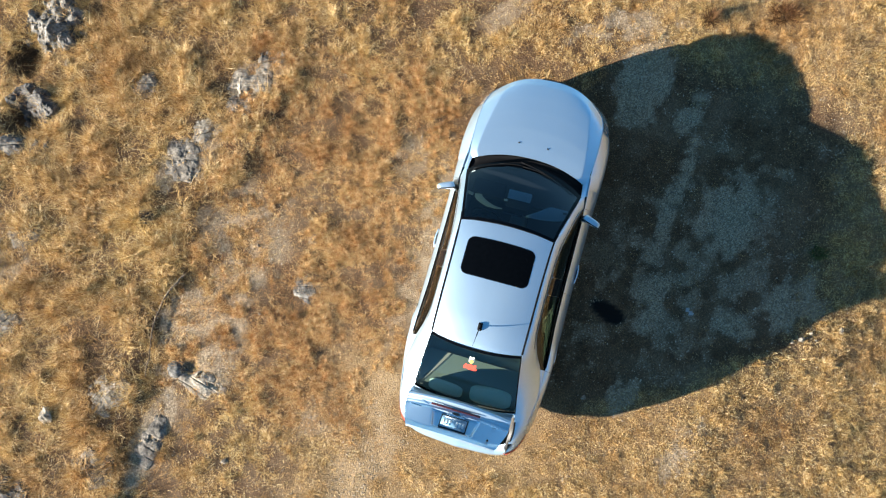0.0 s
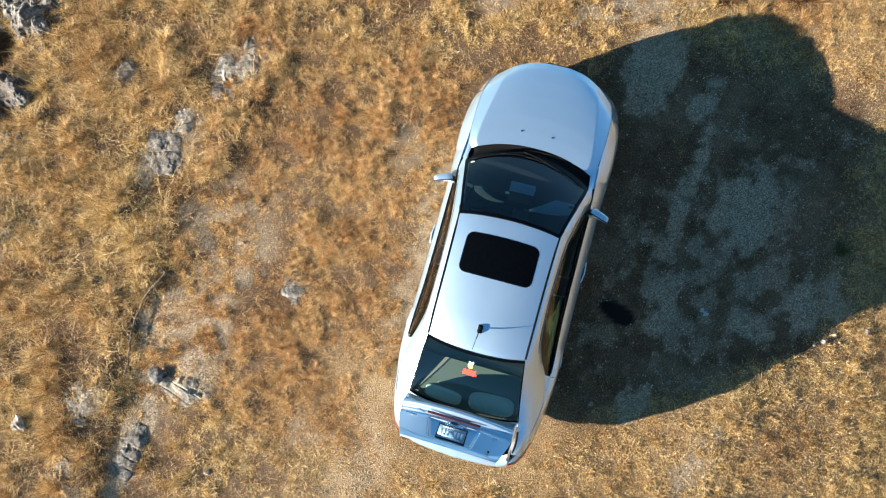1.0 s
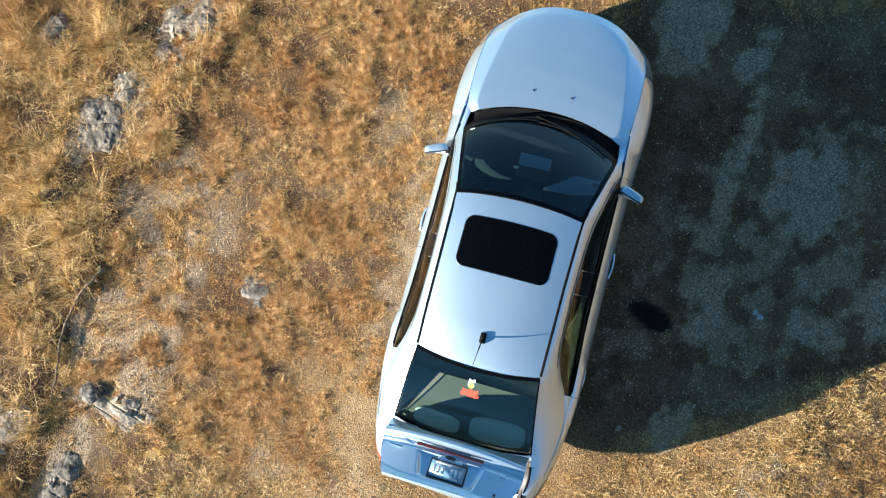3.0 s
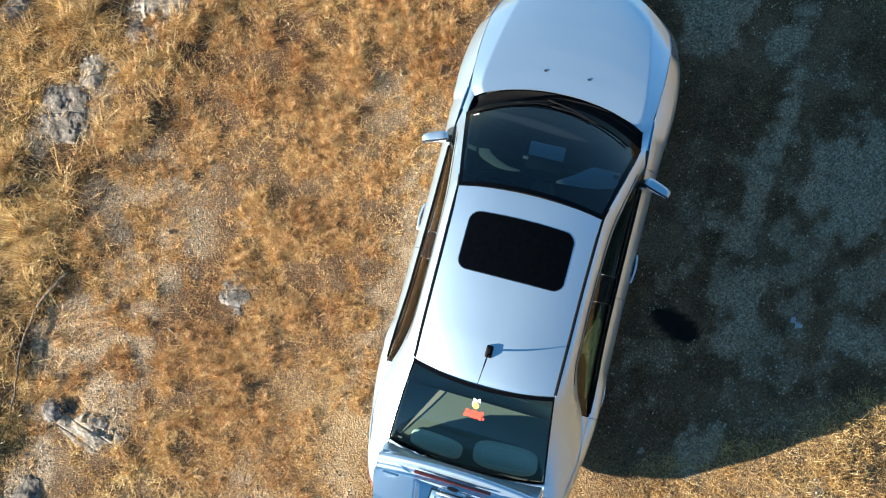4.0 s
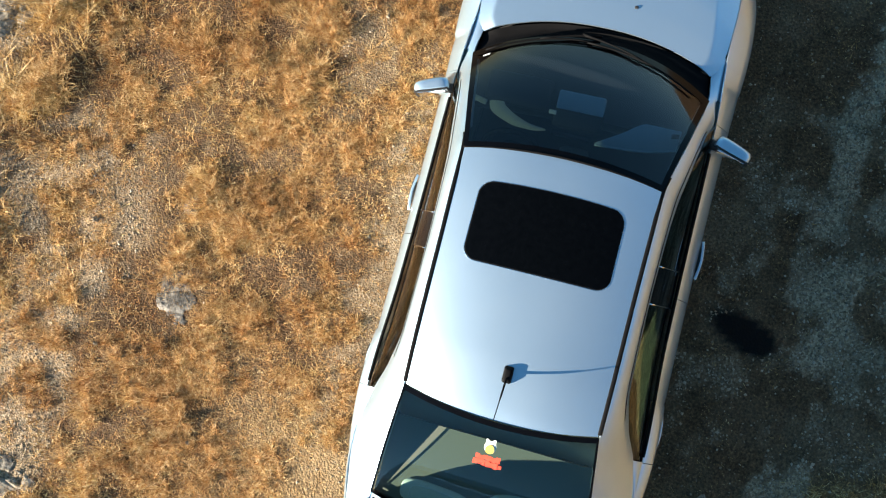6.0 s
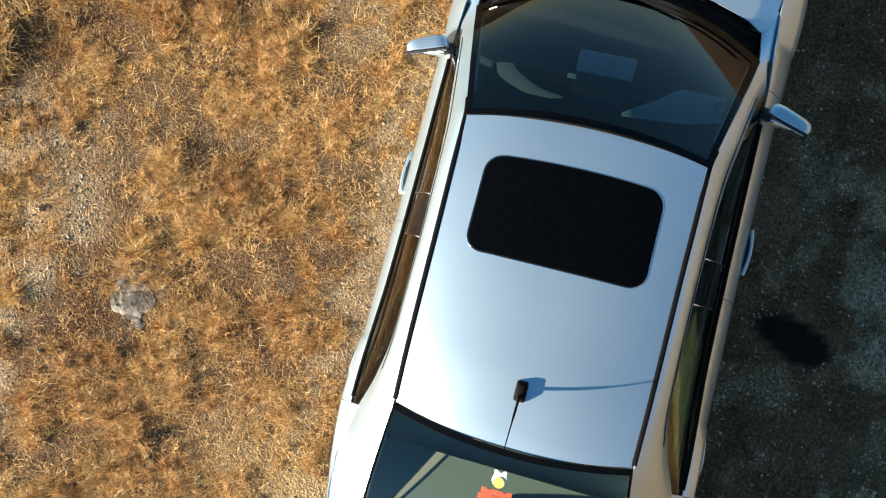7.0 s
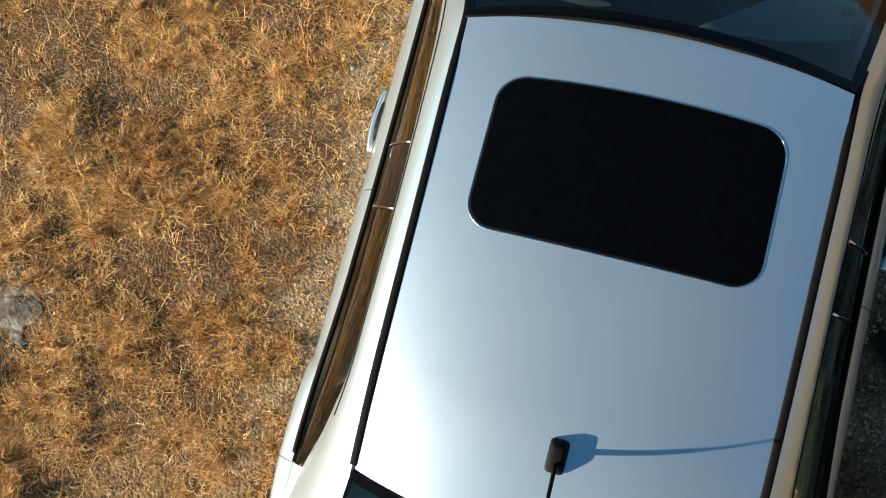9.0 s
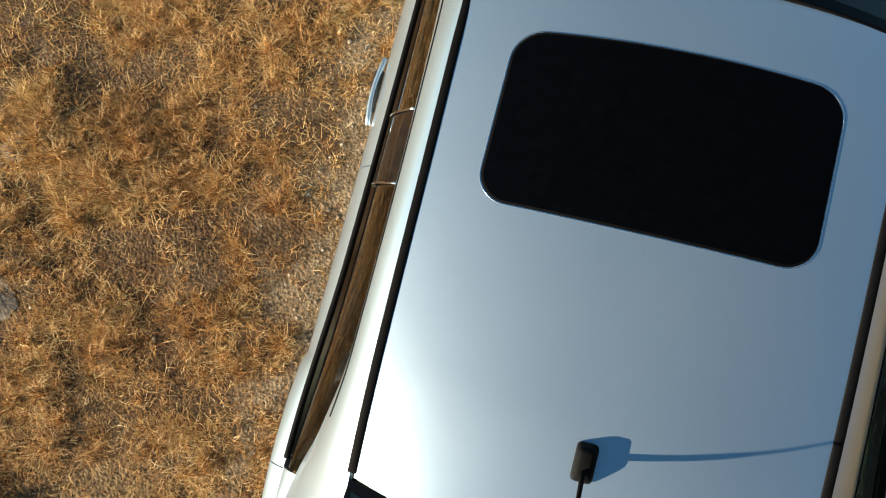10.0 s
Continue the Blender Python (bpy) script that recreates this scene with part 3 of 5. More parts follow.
def build_pebbles(count, seed):
    """Loose stones on the bare places, as one stuff."""
    rng = np.random.default_rng(seed)
    m = count * 9
    x, y = rng.uniform(-8.5, 5.5, m), rng.uniform(-5, 4.8, m)
    keep = rng.random(m) < np.clip(bare(x, y) * np.where(x < 0, 0.45, 2.6) * np.where((x > -3.0) & (x < -0.8) & (y > -2.3), 0.3, 1.0), 0.02 + 0.04 * stony(x, y), 1)
    keep &= np.hypot((x - 1.38) / 0.24, (y + 0.35) / 0.14) > 1
    x, y = x[keep][:count], y[keep][:count]
    n = len(x)
    r = np.clip(0.0048 * rng.lognormal(0, 0.5, n), 0.002, 0.011)
    corner = np.array([(1, 0, 0), (-1, 0, 0), (0, 1, 0), (0, -1, 0), (0, 0, 1), (0, 0, -1)], float)
    tri = np.array([(0, 2, 4), (2, 1, 4), (1, 3, 4), (3, 0, 4), (2, 0, 5), (1, 2, 5), (3, 1, 5), (0, 3, 5)])
    v = corner[None] * rng.uniform(0.6, 1.35, (n, 6, 1)) * r[:, None, None] * np.array([1.2, 1.0, 0.65])
    a = rng.uniform(0, 6.28, n)
    ca, sa = np.cos(a)[:, None], np.sin(a)[:, None]
    vx, vy = v[..., 0] * ca - v[..., 1] * sa, v[..., 0] * sa + v[..., 1] * ca
    v = np.stack([vx + x[:, None], vy + y[:, None], v[..., 2] + (height(x, y) + r * 0.25)[:, None]], -1).reshape(-1, 3)
    f = (np.arange(n)[:, None, None] * 6 + tri[None]).reshape(-1, 3)
    me = bpy.data.meshes.new("pebbles")
    me.vertices.add(len(v))
    me.vertices.foreach_set("co", v.ravel())
    me.loops.add(f.size)
    me.loops.foreach_set("vertex_index", f.ravel())
    me.polygons.add(len(f))
    me.polygons.foreach_set("loop_start", np.arange(0, f.size, 3))
    me.update(calc_edges=True)
    return tagged(part("gravel_stones", me, PEBBLE), "loose grey gravel stones scattered over bare ground", "gravel", kind="stuff")


build_ground()

# ---------------------------------------------------------------- the car (x right, y ahead, z up)
car = tagged(new("sedan"), "silver sedan with black sunroof and open boot on dry grass", "car")

# plan of the body at its widest, from the middle of the tail to the middle of the nose
OUT = [(0, -2.46), (0.44, -2.43), (0.64, -2.36), (0.755, -2.22), (0.82, -2.0), (0.878, -1.6), (0.90, -1.2), (0.893, -0.6), (0.888, 0), (0.889, 0.6), (0.898, 0.92),
       (0.905, 1.2), (0.893, 1.45), (0.85, 1.70), (0.77, 1.90), (0.62, 2.07), (0.42, 2.18), (0.2, 2.235), (0, 2.25)]
# the upper edge of the same wall: boot sill, shoulder, window sill, bonnet gap
RIM = [(0, -2.33, 0.72), (0.44, -2.30, 0.72), (0.585, -2.23, 0.77), (0.69, -2.17, 0.87), (0.765, -2.0, 0.93), (0.825, -1.6, 0.955), (0.824, -1.2, 0.962), (0.798, -0.6, 0.972),
       (0.791, 0, 0.975), (0.788, 0.6, 0.98), (0.775, 0.92, 0.985), (0.758, 1.2, 0.968), (0.766, 1.45, 0.925), (0.755, 1.70, 0.868), (0.715, 1.87, 0.81), (0.58, 2.03, 0.75),
       (0.40, 2.13, 0.70), (0.2, 2.18, 0.695), (0, 2.195, 0.69)]
WHEEL_Y = (1.34, -1.30)
NU = 321
_o = np.array(OUT)
_u = np.concatenate([[0], np.cumsum(np.linalg.norm(np.diff(_o, axis=0), axis=1))])
_t = np.linspace(0, _u[-1], NU)
OUT_S, RIM_S = hermite(_u, _o, _t), hermite(_u, np.array(RIM), _t)


def body_wall():
    """Right half of the body's side wall, as NU columns of points from sill to rim."""
    grad = np.gradient(OUT_S, axis=0)
    nrm = np.stack([grad[:, 1], -grad[:, 0]], -1)
    nrm /= np.linalg.norm(nrm, axis=1)[:, None]
    nrm[0], nrm[-1] = (0, -1), (0, 1)
    z0 = np.interp(OUT_S[:, 1], [-2.46, -1.70, -1.60], [0.42, 0.36, 0.20])
    side = OUT_S[:, 0] > 0.7
    for wy in WHEEL_Y:
        d = OUT_S[:, 1] - wy
        arch = 0.31 + np.sqrt(np.maximum(0.365 ** 2 - d * d, 0))
        z0 = np.where(side & (np.abs(d) < 0.365), np.maximum(z0, arch), z0)
    # over the front arches the wall ends lower, so that the wing slopes up to the bonnet
    squat = np.where(OUT_S[:, 1] > 0.9, np.minimum(1.0, (1 - 0.118 / (RIM_S[:, 2] - z0)) / 0.82), 1.0)
    squat = np.convolve(np.pad(squat, 8, mode="edge"), np.ones(17) / 17, mode="valid")
    rows = []
    for frac, inset in ((0.0, 0.075), (0.1, 0.03), (0.25, 0.012), (0.42, 0.004), (0.58, 0.0), (0.72, 0.006), (0.82, 0.014)):
        z = z0 + frac * squat * (RIM_S[:, 2] - z0)
        inset = np.where(z0 > 0.25, min(inset, 0.02), inset)
        p = OUT_S - nrm * np.broadcast_to(inset, NU)[:, None]
        rows.append(np.column_stack([p, z]))
    a = rows[-1]
    full = np.interp(OUT_S[:, 1], [-1.6, -1.0, 0.5, 1.1], [0.45, 0.36, 0.36, 0.16])[:, None]
    ctrl = full * np.column_stack([OUT_S - nrm * 0.024, RIM_S[:, 2] - 0.012]) + (1 - full) * (a + RIM_S) / 2
    for k in (0.25, 0.5, 0.75, 0.9, 1.0):
        rows.append((1 - k) ** 2 * a + 2 * k * (1 - k) * ctrl + k * k * RIM_S)
    return np.stack(rows, 1)


WALL = body_wall()


def mirrored(grid, side):
    g = np.array(grid, float)
    g[..., 0] *= side
    return g


def wall_between(y0, y1):
    """Columns of the wall from y0 to y1 along the car, cut exactly."""
    y = OUT_S[:, 1]
    at = np.concatenate([[y0], y[(y > y0 + 0.002) & (y < y1 - 0.002)], [y1]])
    flat = WALL.reshape(NU, -1)
    return np.stack([np.interp(at, y, flat[:, k]) for k in range(flat.shape[1])], 1).reshape(len(at), WALL.shape[1], 3)


def wall_panel(name, y0, y1, parent, label="", rows=slice(None), side=1, material=None, out=0.0):
    """The piece of the wall between two places along the car."""
    g = mirrored(wall_between(y0, y1)[:, rows], side)
    if out:
        c = np.array([0, 0, 0.6])
        d = g - c
        d[..., 2] = 0
        g = g + out * d / np.linalg.norm(d, axis=-1)[..., None]
    return sheet(name, g, material or PAINT, parent, label, thick=0.008, inside=(0, (y0 + y1) / 2 * 0.8, 0.5))


def lerp_rows(a, b, ctrl, n):
    """Rows from line a to line b, bowed towards ctrl."""
    k = np.linspace(0, 1, n)[None, :, None]
    return (1 - k) ** 2 * a[:, None] + 2 * k * (1 - k) * ctrl[:, None] + k * k * b[:, None]


# roof edge (with the front and rear glass edges), and the windows' upper edge
EDGE = [(0.690, 1.005, 0.983), (0.708, 0.86, 1.005), (0.66, 0.60, 1.135), (0.595, 0.33, 1.282), (0.562, 0.18, 1.362), (0.554, -0.08, 1.398), (0.547, -0.45, 1.410), (0.545, -0.85, 1.398),
        (0.543, -1.16, 1.358), (0.556, -1.32, 1.292), (0.585, -1.56, 1.185), (0.622, -1.84, 1.062), (0.640, -2.0, 1.005), (0.625, -2.2, 0.90)]
TOP = [(0.752, 1.13, 0.966), (0.790, 0.86, 0.95), (0.735, 0.60, 1.052), (0.685, 0.33, 1.190), (0.655, 0.14, 1.256), (0.640, -0.08, 1.290), (0.632, -0.45, 1.303), (0.640, -0.85, 1.275),
       (0.690, -1.09, 1.180), (0.768, -1.265, 1.02), (0.824, -1.56, 0.957), (0.790, -1.84, 0.942), (0.765, -2.0, 0.93), (0.70, -2.19, 0.87)]
_ku = np.concatenate([[0], np.cumsum(np.linalg.norm(np.diff(np.array(EDGE), axis=0), axis=1))])
_ks = np.linspace(0, _ku[-1], 161)
EDGE_S, TOP_S = hermite(_ku, np.array(EDGE), _ks), hermite(_ku, np.array(TOP), _ks)


def pillar_rows(n=9):
    ctrl = (EDGE_S + TOP_S) / 2
    run = TOP_S - EDGE_S
    up = np.cross(np.gradient(EDGE_S, axis=0), run)
    up /= np.linalg.norm(up, axis=1)[:, None]
    up *= np.sign(up[:, 2:3] + 1e-9)
    bow = np.interp(EDGE_S[:, 1], [-2.2, -1.9, -1.5, -1.2, -0.9, 0.2, 0.7, 1.0], [0.012, 0.016, 0.024, 0.03, 0.026, 0.018, 0.011, 0.004])
    return lerp_rows(EDGE_S, TOP_S, ctrl + up * bow[:, None] * 1.4, n)


PILLAR = pillar_rows()


def roof_z(x, y):
    """The roof's height: crowned across, with its highest line over the seats."""
    xe = np.interp(y, EDGE_S[::-1, 1], EDGE_S[::-1, 0])
    ze = np.interp(y, EDGE_S[::-1, 1], EDGE_S[::-1, 2])
    ze = np.where(y > -0.08, 1.398 - 0.06 * (y + 0.08) - 0.15 * (y + 0.08) ** 2, ze)
    crown = np.interp(y, [-1.25, -0.9, -0.4, 0.0, 0.25], [0.062, 0.062, 0.060, 0.056, 0.052])
    s = np.clip(np.abs(x) / xe, 0, 1)
    return ze + crown * (1 - s ** 2.3) - 0.004


def surface(n_t, n_s, fn):
    t, s = np.meshgrid(np.linspace(0, 1, n_t), np.linspace(-1, 1, n_s), indexing="ij")
    return np.stack(fn(t, s), -1)


def windshield(t, s):
    """t from the sill to the roof, s across."""
    b = np.abs(s)
    x0, x1 = 0.712, 0.558
    x = s * (x0 + (x1 - x0) * t)
    y = (1.055 - 0.215 * b ** 2.2) * (1 - t) + (0.237 - 0.05 * b ** 2) * t
    z = (1.022 - 0.012 * b ** 2) * (1 - t) + (1.416 - 0.056 * b ** 2.2) * t
    bulge = np.sin(np.pi * t) * 0.028
    return x, y + bulge * 0.4, z + bulge


def rear_glass(t, s):
    """t from the roof down to the boot, s across."""
    b = np.abs(s)
    x = s * (0.540 + (0.624 - 0.540) * t)
    y = (-1.226 + 0.062 * b ** 2) * (1 - t) + (-1.892 + 0.062 * b ** 2.4) * t
    z = (1.402 - 0.048 * b ** 2.2) * (1 - t) + 1.062 * t
    bulge = np.sin(np.pi * t) * (0.035 + 0.02 * (1 - b ** 2))
    return x, y - bulge * 0.35, z + bulge


def hood(t, s):
    """t from the nose to the windscreen, s across."""
    side = np.array([(0.713, 1.87, 0.807), (0.752, 1.70, 0.865), (0.763, 1.45, 0.922), (0.755, 1.2, 0.965), (0.735, 1.06, 0.975), (0.685, 0.99, 0.985)])
    q = hermite(np.array([0, 0.24, 0.52, 0.80, 0.94, 1.0]), side, t[:, 0])
    xe, ye, ze = (q[:, k][:, None] for k in range(3))
    b = np.abs(s)
    tt = t
    bow = 0.325 * (1 - tt) + 0.155 * tt
    yc = ye + bow
    y = ye + bow * (1 - b ** (2.6 - 0.4 * tt))
    zc = np.interp(yc[:, 0], [1.14, 1.3, 1.5, 1.75, 1.95, 2.1, 2.195], [1.020, 1.012, 0.993, 0.955, 0.915, 0.876, 0.830])[:, None]
    crease = 0.70 + 0.20 * tt
    inner = 1 - 0.10 * (b / crease) ** 2
    outer = 0.90 * np.clip((1 - b) / (1 - crease), 0, 1)
    g = np.where(b < crease, inner, outer)
    g = g * np.clip(tt * 5, 0, 1) + (1 - b ** 2) * (1 - np.clip(tt * 5, 0, 1))
    return s * xe, y, ze + (zc - ze) * g


def plane_sheet(name, fn, n_t, n_s, material, t0=0.0, t1=1.0, s0=-1.0, s1=1.0, lift=0.0, **more):
    """A piece of one of the surfaces above."""
    t, s = np.meshgrid(np.linspace(t0, t1, n_t), np.linspace(s0, s1, n_s), indexing="ij")
    g = np.stack(fn(t, s), -1)
    if lift:
        du, dv = np.gradient(g, axis=0), np.gradient(g, axis=1)
        n = np.cross(du, dv)
        n /= np.linalg.norm(n, axis=-1)[..., None] + 1e-12
        n *= np.where(n[..., 2:3] < 0, -1, 1)
        g = g + n * lift
    return sheet(name, g, material, **more)


def line_at(line, y):
    """The point of a line at that place along the car."""
    return np.array([np.interp(y, line[::-1, 1], line[::-1, k]) for k in range(3)])


def build_shell():
    # nose and tail
    for name, lo, hi, label in (("front_bumper", 1.858, 3, ""), ("rear_bumper", -3, -1.998, "")):
        half = wall_between(max(lo, -2.46), min(hi, 2.25))
        left = mirrored(half, -1)
        full = np.concatenate([half, left[::-1][1:]]) if lo > 0 else np.concatenate([left[::-1], half[1:]])
        sheet(name, full, PAINT, car, label, thick=0.01, inside=(0, lo if lo > 0 else hi, 0.45))
    for side in (1, -1):
        wall_panel("fender", 0.722, 1.855, car, side=side)
        d = wall_panel("front_door", -0.318, 0.718, car, side=side)
        e = wall_panel("rear_door", -1.264, -0.322, car, side=side)
        wall_panel("quarter_panel", -1.995, -1.268, car, side=side)
        for door, y0 in ((d, -0.055), (e, -1.10)):
            grip = [(side * (0.884 + 0.012 * math.sin(math.pi * k / 8)), y0 + (k / 8 - 0.5) * 0.23, 0.838) for k in range(9)]
            tube("door_handle", grip, 0.009, PAINT, door, sides=8, squash=0.8)
            # black bar stands in for the shade in the handle's recess
            tube("handle_shade_bar", [(side * 0.892, y0 - 0.07, 0.832), (side * 0.892, y0 + 0.07, 0.832)], 0.016, BLACK, door, sides=8, squash=0.7)
        # roof side frame with both pillars, rear quarter beside the glass
        sheet("roof_side_frame", mirrored(PILLAR, side), PAINT, car, thick=0.012, inside=(0, -0.4, 0.9))
        # belt corner behind the rear door glass, and the seam of the door frames
        ys = np.linspace(-1.262, -1.62, 14)
        low = np.array([line_at(RIM_S[::-1], y) for y in ys])
        sheet("belt_corner", mirrored(lerp_rows(np.array([line_at(TOP_S, y) for y in ys]), low, np.array([(line_at(TOP_S, y) + line_at(RIM_S[::-1], y)) / 2 + (0.008, 0, 0.008) for y in ys]), 5), side), PAINT, car, thick=0.006, inside=(0, -1.4, 0.5))
        seam = [(side * x, y, z + 0.0005) for x, y, z in PILLAR[:, 6] if -1.05 < y < 0.66]
        tube("door_seam", seam, 0.0028, RUBBER, car, sides=6)
        # black gutter strip along the roof edge
        keep = (EDGE_S[:, 1] < 0.30) & (EDGE_S[:, 1] > -1.17)
        line = [(side * (x - 0.004), y, z + 0.001) for x, y, z in EDGE_S[keep]]
        tube("roof_strip", line, 0.0115, RUBBER, car, sides=8, squash=0.22)
        # sill moulding under the windows
        sill = [(side * (x - 0.004), y, z + 0.006) for (x, y), z in zip(RIM_S[:, :2], RIM_S[:, 2]) if -1.25 < y < 0.56]
        tube("window_sill_strip", sill, 0.0100, RUBBER, car, sides=8, squash=0.8)
    # bonnet
    h = plane_sheet("bonnet", hood, 40, 141, PAINT, t0=0.004, t1=0.997, s0=-0.997, s1=0.997, parent=car, thick=0.012, lift=0.001)
    for x in (-0.177, 0.177):
        block("washer_nozzle", (0.022, 0.016, 0.012), pose(x, 1.31, 1.012, 8, 0, 0), BLACK, h, bevel=0.003)
    # roof
    def roof(t, s):
        y = (0.234 - 0.05 * s * s) * (1 - t) + (-1.222 + 0.062 * s * s) * t
        xe = np.interp(y, EDGE_S[::-1, 1], EDGE_S[::-1, 0]) - 0.012
        x = s * xe
        return x, y, roof_z(x, y)
    r = plane_sheet("roof", roof, 50, 61, PAINT, parent=car, thick=0.01)
    for name, material, grow, lift, rings in (("sunroof_seal", RUBBER, 0.006, 0.0010, 3), ("sunroof_glass", SUNROOF_GLASS, 0.0, 0.0020, 16)):
        hx, hy, rad = 0.395 + grow, 0.215 + grow, 0.07 + grow
        q = np.linspace(0, np.pi / 2, 13)
        ex, ey = [], []
        for k, (sx, sy) in enumerate(((1, 1), (-1, 1), (-1, -1), (1, -1))):
            ex += (sx * (hx - rad) + rad * np.cos(q + k * np.pi / 2)).tolist()
            ey += (sy * (hy - rad) + rad * np.sin(q + k * np.pi / 2)).tolist()
        ex, ey = np.array(ex + ex[:1]), np.array(ey + ey[:1])
        run = np.concatenate([[0], np.cumsum(np.hypot(np.diff(ex), np.diff(ey)))])
        even = np.linspace(0, run[-1], 161)
        ex, ey = np.interp(even, run, ex), np.interp(even, run, ey)
        if rings < 4:
            ty = ey * 1.01 - 0.201 + np.where(ey > 0, 0.018 * (1 - (ex / hx) ** 2), 0)
            tz = roof_z(ex * 1.006, ty)
            # bright tube stands in for the roof flange catching light
            tube("sunroof_flange_glint", np.stack([ex * 1.006, ty, tz], -1).tolist(), 0.0014, CHROME, r, sides=6)
        k = np.linspace(0.0 if rings > 4 else 0.9, 1, rings)[:, None]
        x, y = k * ex[None], k * ey[None] - 0.201
        y = y + np.where(ey > 0, 0.018 * (1 - (x / hx) ** 2), 0) * np.clip(k, 0, 1)
        g = np.stack([x, y, roof_z(x, y) + lift], -1)
        sheet(name, g, material, r, "black tinted sunroof glass" if rings > 4 else "", inside=(0, -0.2, 0))
    # cowl under the windscreen
    def cowl(t, s):
        x, y, z = hood(np.ones_like(t), s * 0.99)
        a = np.stack([x, y, z - 0.022], -1)
        b = np.stack(windshield(np.full_like(t, 0.0), s), -1) - np.array([0, 0, 0.012])
        g = a * (1 - t[..., None]) + b * t[..., None]
        return g[..., 0], g[..., 1], g[..., 2] - 0.02 * np.sin(np.pi * t)
    plane_sheet("cowl", cowl, 6, 41, RUBBER, parent=car, thick=0.006, t0=0.03, t1=1.08)
    # glass
    w = plane_sheet("windshield", windshield, 24, 41, SCREEN_GLASS, parent=car, label="tinted windscreen glass")
    g = plane_sheet("rear_window", rear_glass, 20, 41, REAR_GLASS, parent=car, label="tinted rear window glass")
    for ob, fn, top, bottom in ((w, windshield, (0.955, 1.0), (0.0, 0.075)), (g, rear_glass, (0.0, 0.04), (0.965, 1.0))):
        for lo, hi in (top, bottom):
            plane_sheet("frit_band", fn, 4, 41, FRIT, t0=lo, t1=hi, lift=0.003, parent=ob)
        for side in (-1, 1):
            plane_sheet("frit_band", fn, 24, 4, FRIT, s0=side * (0.955 if fn is windshield else 0.978), s1=side * 1.0, lift=0.003, parent=ob)
    for k, (x0, x1) in enumerate(((-0.62, -0.02), (-0.05, 0.60))):
        arm = []
        for j in range(9):
            x = x0 + (x1 - x0) * j / 8
            s = x / 0.69
            p = np.array([float(v) for v in windshield(np.array(0.045 + 0.05 * j / 8 * (1 if k else -0.3)), np.array(s))])
            arm.append((p[0], p[1] + 0.004, p[2] + 0.016))
        w = tube("wiper", arm, 0.006, RUBBER, car, sides=6)
        base = Vector(arm[8] if k == 0 else arm[0]) + Vector((0.04 if k == 0 else -0.04, 0.05, -0.02))
        mid = Vector(arm[4]) + Vector((0, 0, 0.010))
        path = [base.lerp(mid, j / 6) + Vector((0, 0.012 * math.sin(math.pi * j / 6), 0)) for j in range(7)]
        tube("wiper_arm", [tuple(p) for p in path], [0.009, 0.008, 0.007, 0.006, 0.006, 0.005, 0.005], RUBBER, w, sides=6)
    joint = np.stack(windshield(np.ones(41), np.linspace(-1, 1, 41)), -1)
    tube("roof_joint", [(p[0], p[1] + 0.001, p[2] - 0.001) for p in joint], 0.007, RUBBER, car, sides=6)
    # wiper-free rear: panel between glass and boot
    def shelf(t, s):
        x, y, z = rear_glass(np.ones_like(t), s)
        return x * 1.01, y - 0.045 * t, z - 0.004 - 0.018 * t
    plane_sheet("rear_panel", shelf, 4, 41, PAINT, parent=car, thick=0.008, t0=0.0, t1=1.0)
    for x0, x1 in ((-0.60, -0.42),):
        tube("drain_strip", [(x0, -1.86, 1.075), (x1, -1.905, 1.06)], 0.008, RUBBER, car, sides=6)


def side_glass(side):
    """Door glass and the black pillar between, set a little inside the frame."""
    for name, y0, y1, material, sink in (("door_window", 0.86, -0.225, GLASS, 0.012), ("door_pillar", -0.20, -0.41, PILLAR_BLACK, 0.006), ("door_window", -0.385, -1.255, GLASS, 0.012)):
        rows = []
        n = 40
        for y in np.linspace(y0, y1, n):
            up = line_at(TOP_S, y)
            x = np.interp(y, RIM_S[:, 1][20:260], RIM_S[:, 0][20:260])
            z = np.interp(y, RIM_S[:, 1][20:260], RIM_S[:, 2][20:260])
            low = np.array([x - 0.012, y + (0.03 if material is PILLAR_BLACK else 0.0), z])
            k = np.linspace(0, 1, 7)[:, None]
            col = low + (up - low) * k
            col[:, 0] += 0.022 * np.sin(np.pi * k[:, 0]) - sink
            rows.append(col)
        if material is PILLAR_BLACK:
            for edge in (rows[0], rows[-1]):
                tube("pillar_seam", [(side * (p[0] + 0.005), p[1], p[2]) for p in edge], 0.0035, CHROME, car, sides=6)
        sheet(name, mirrored(np.array(rows), side), material, car, thick=0.004 if material is GLASS else 0.01, inside=(0, y0, 0.9))


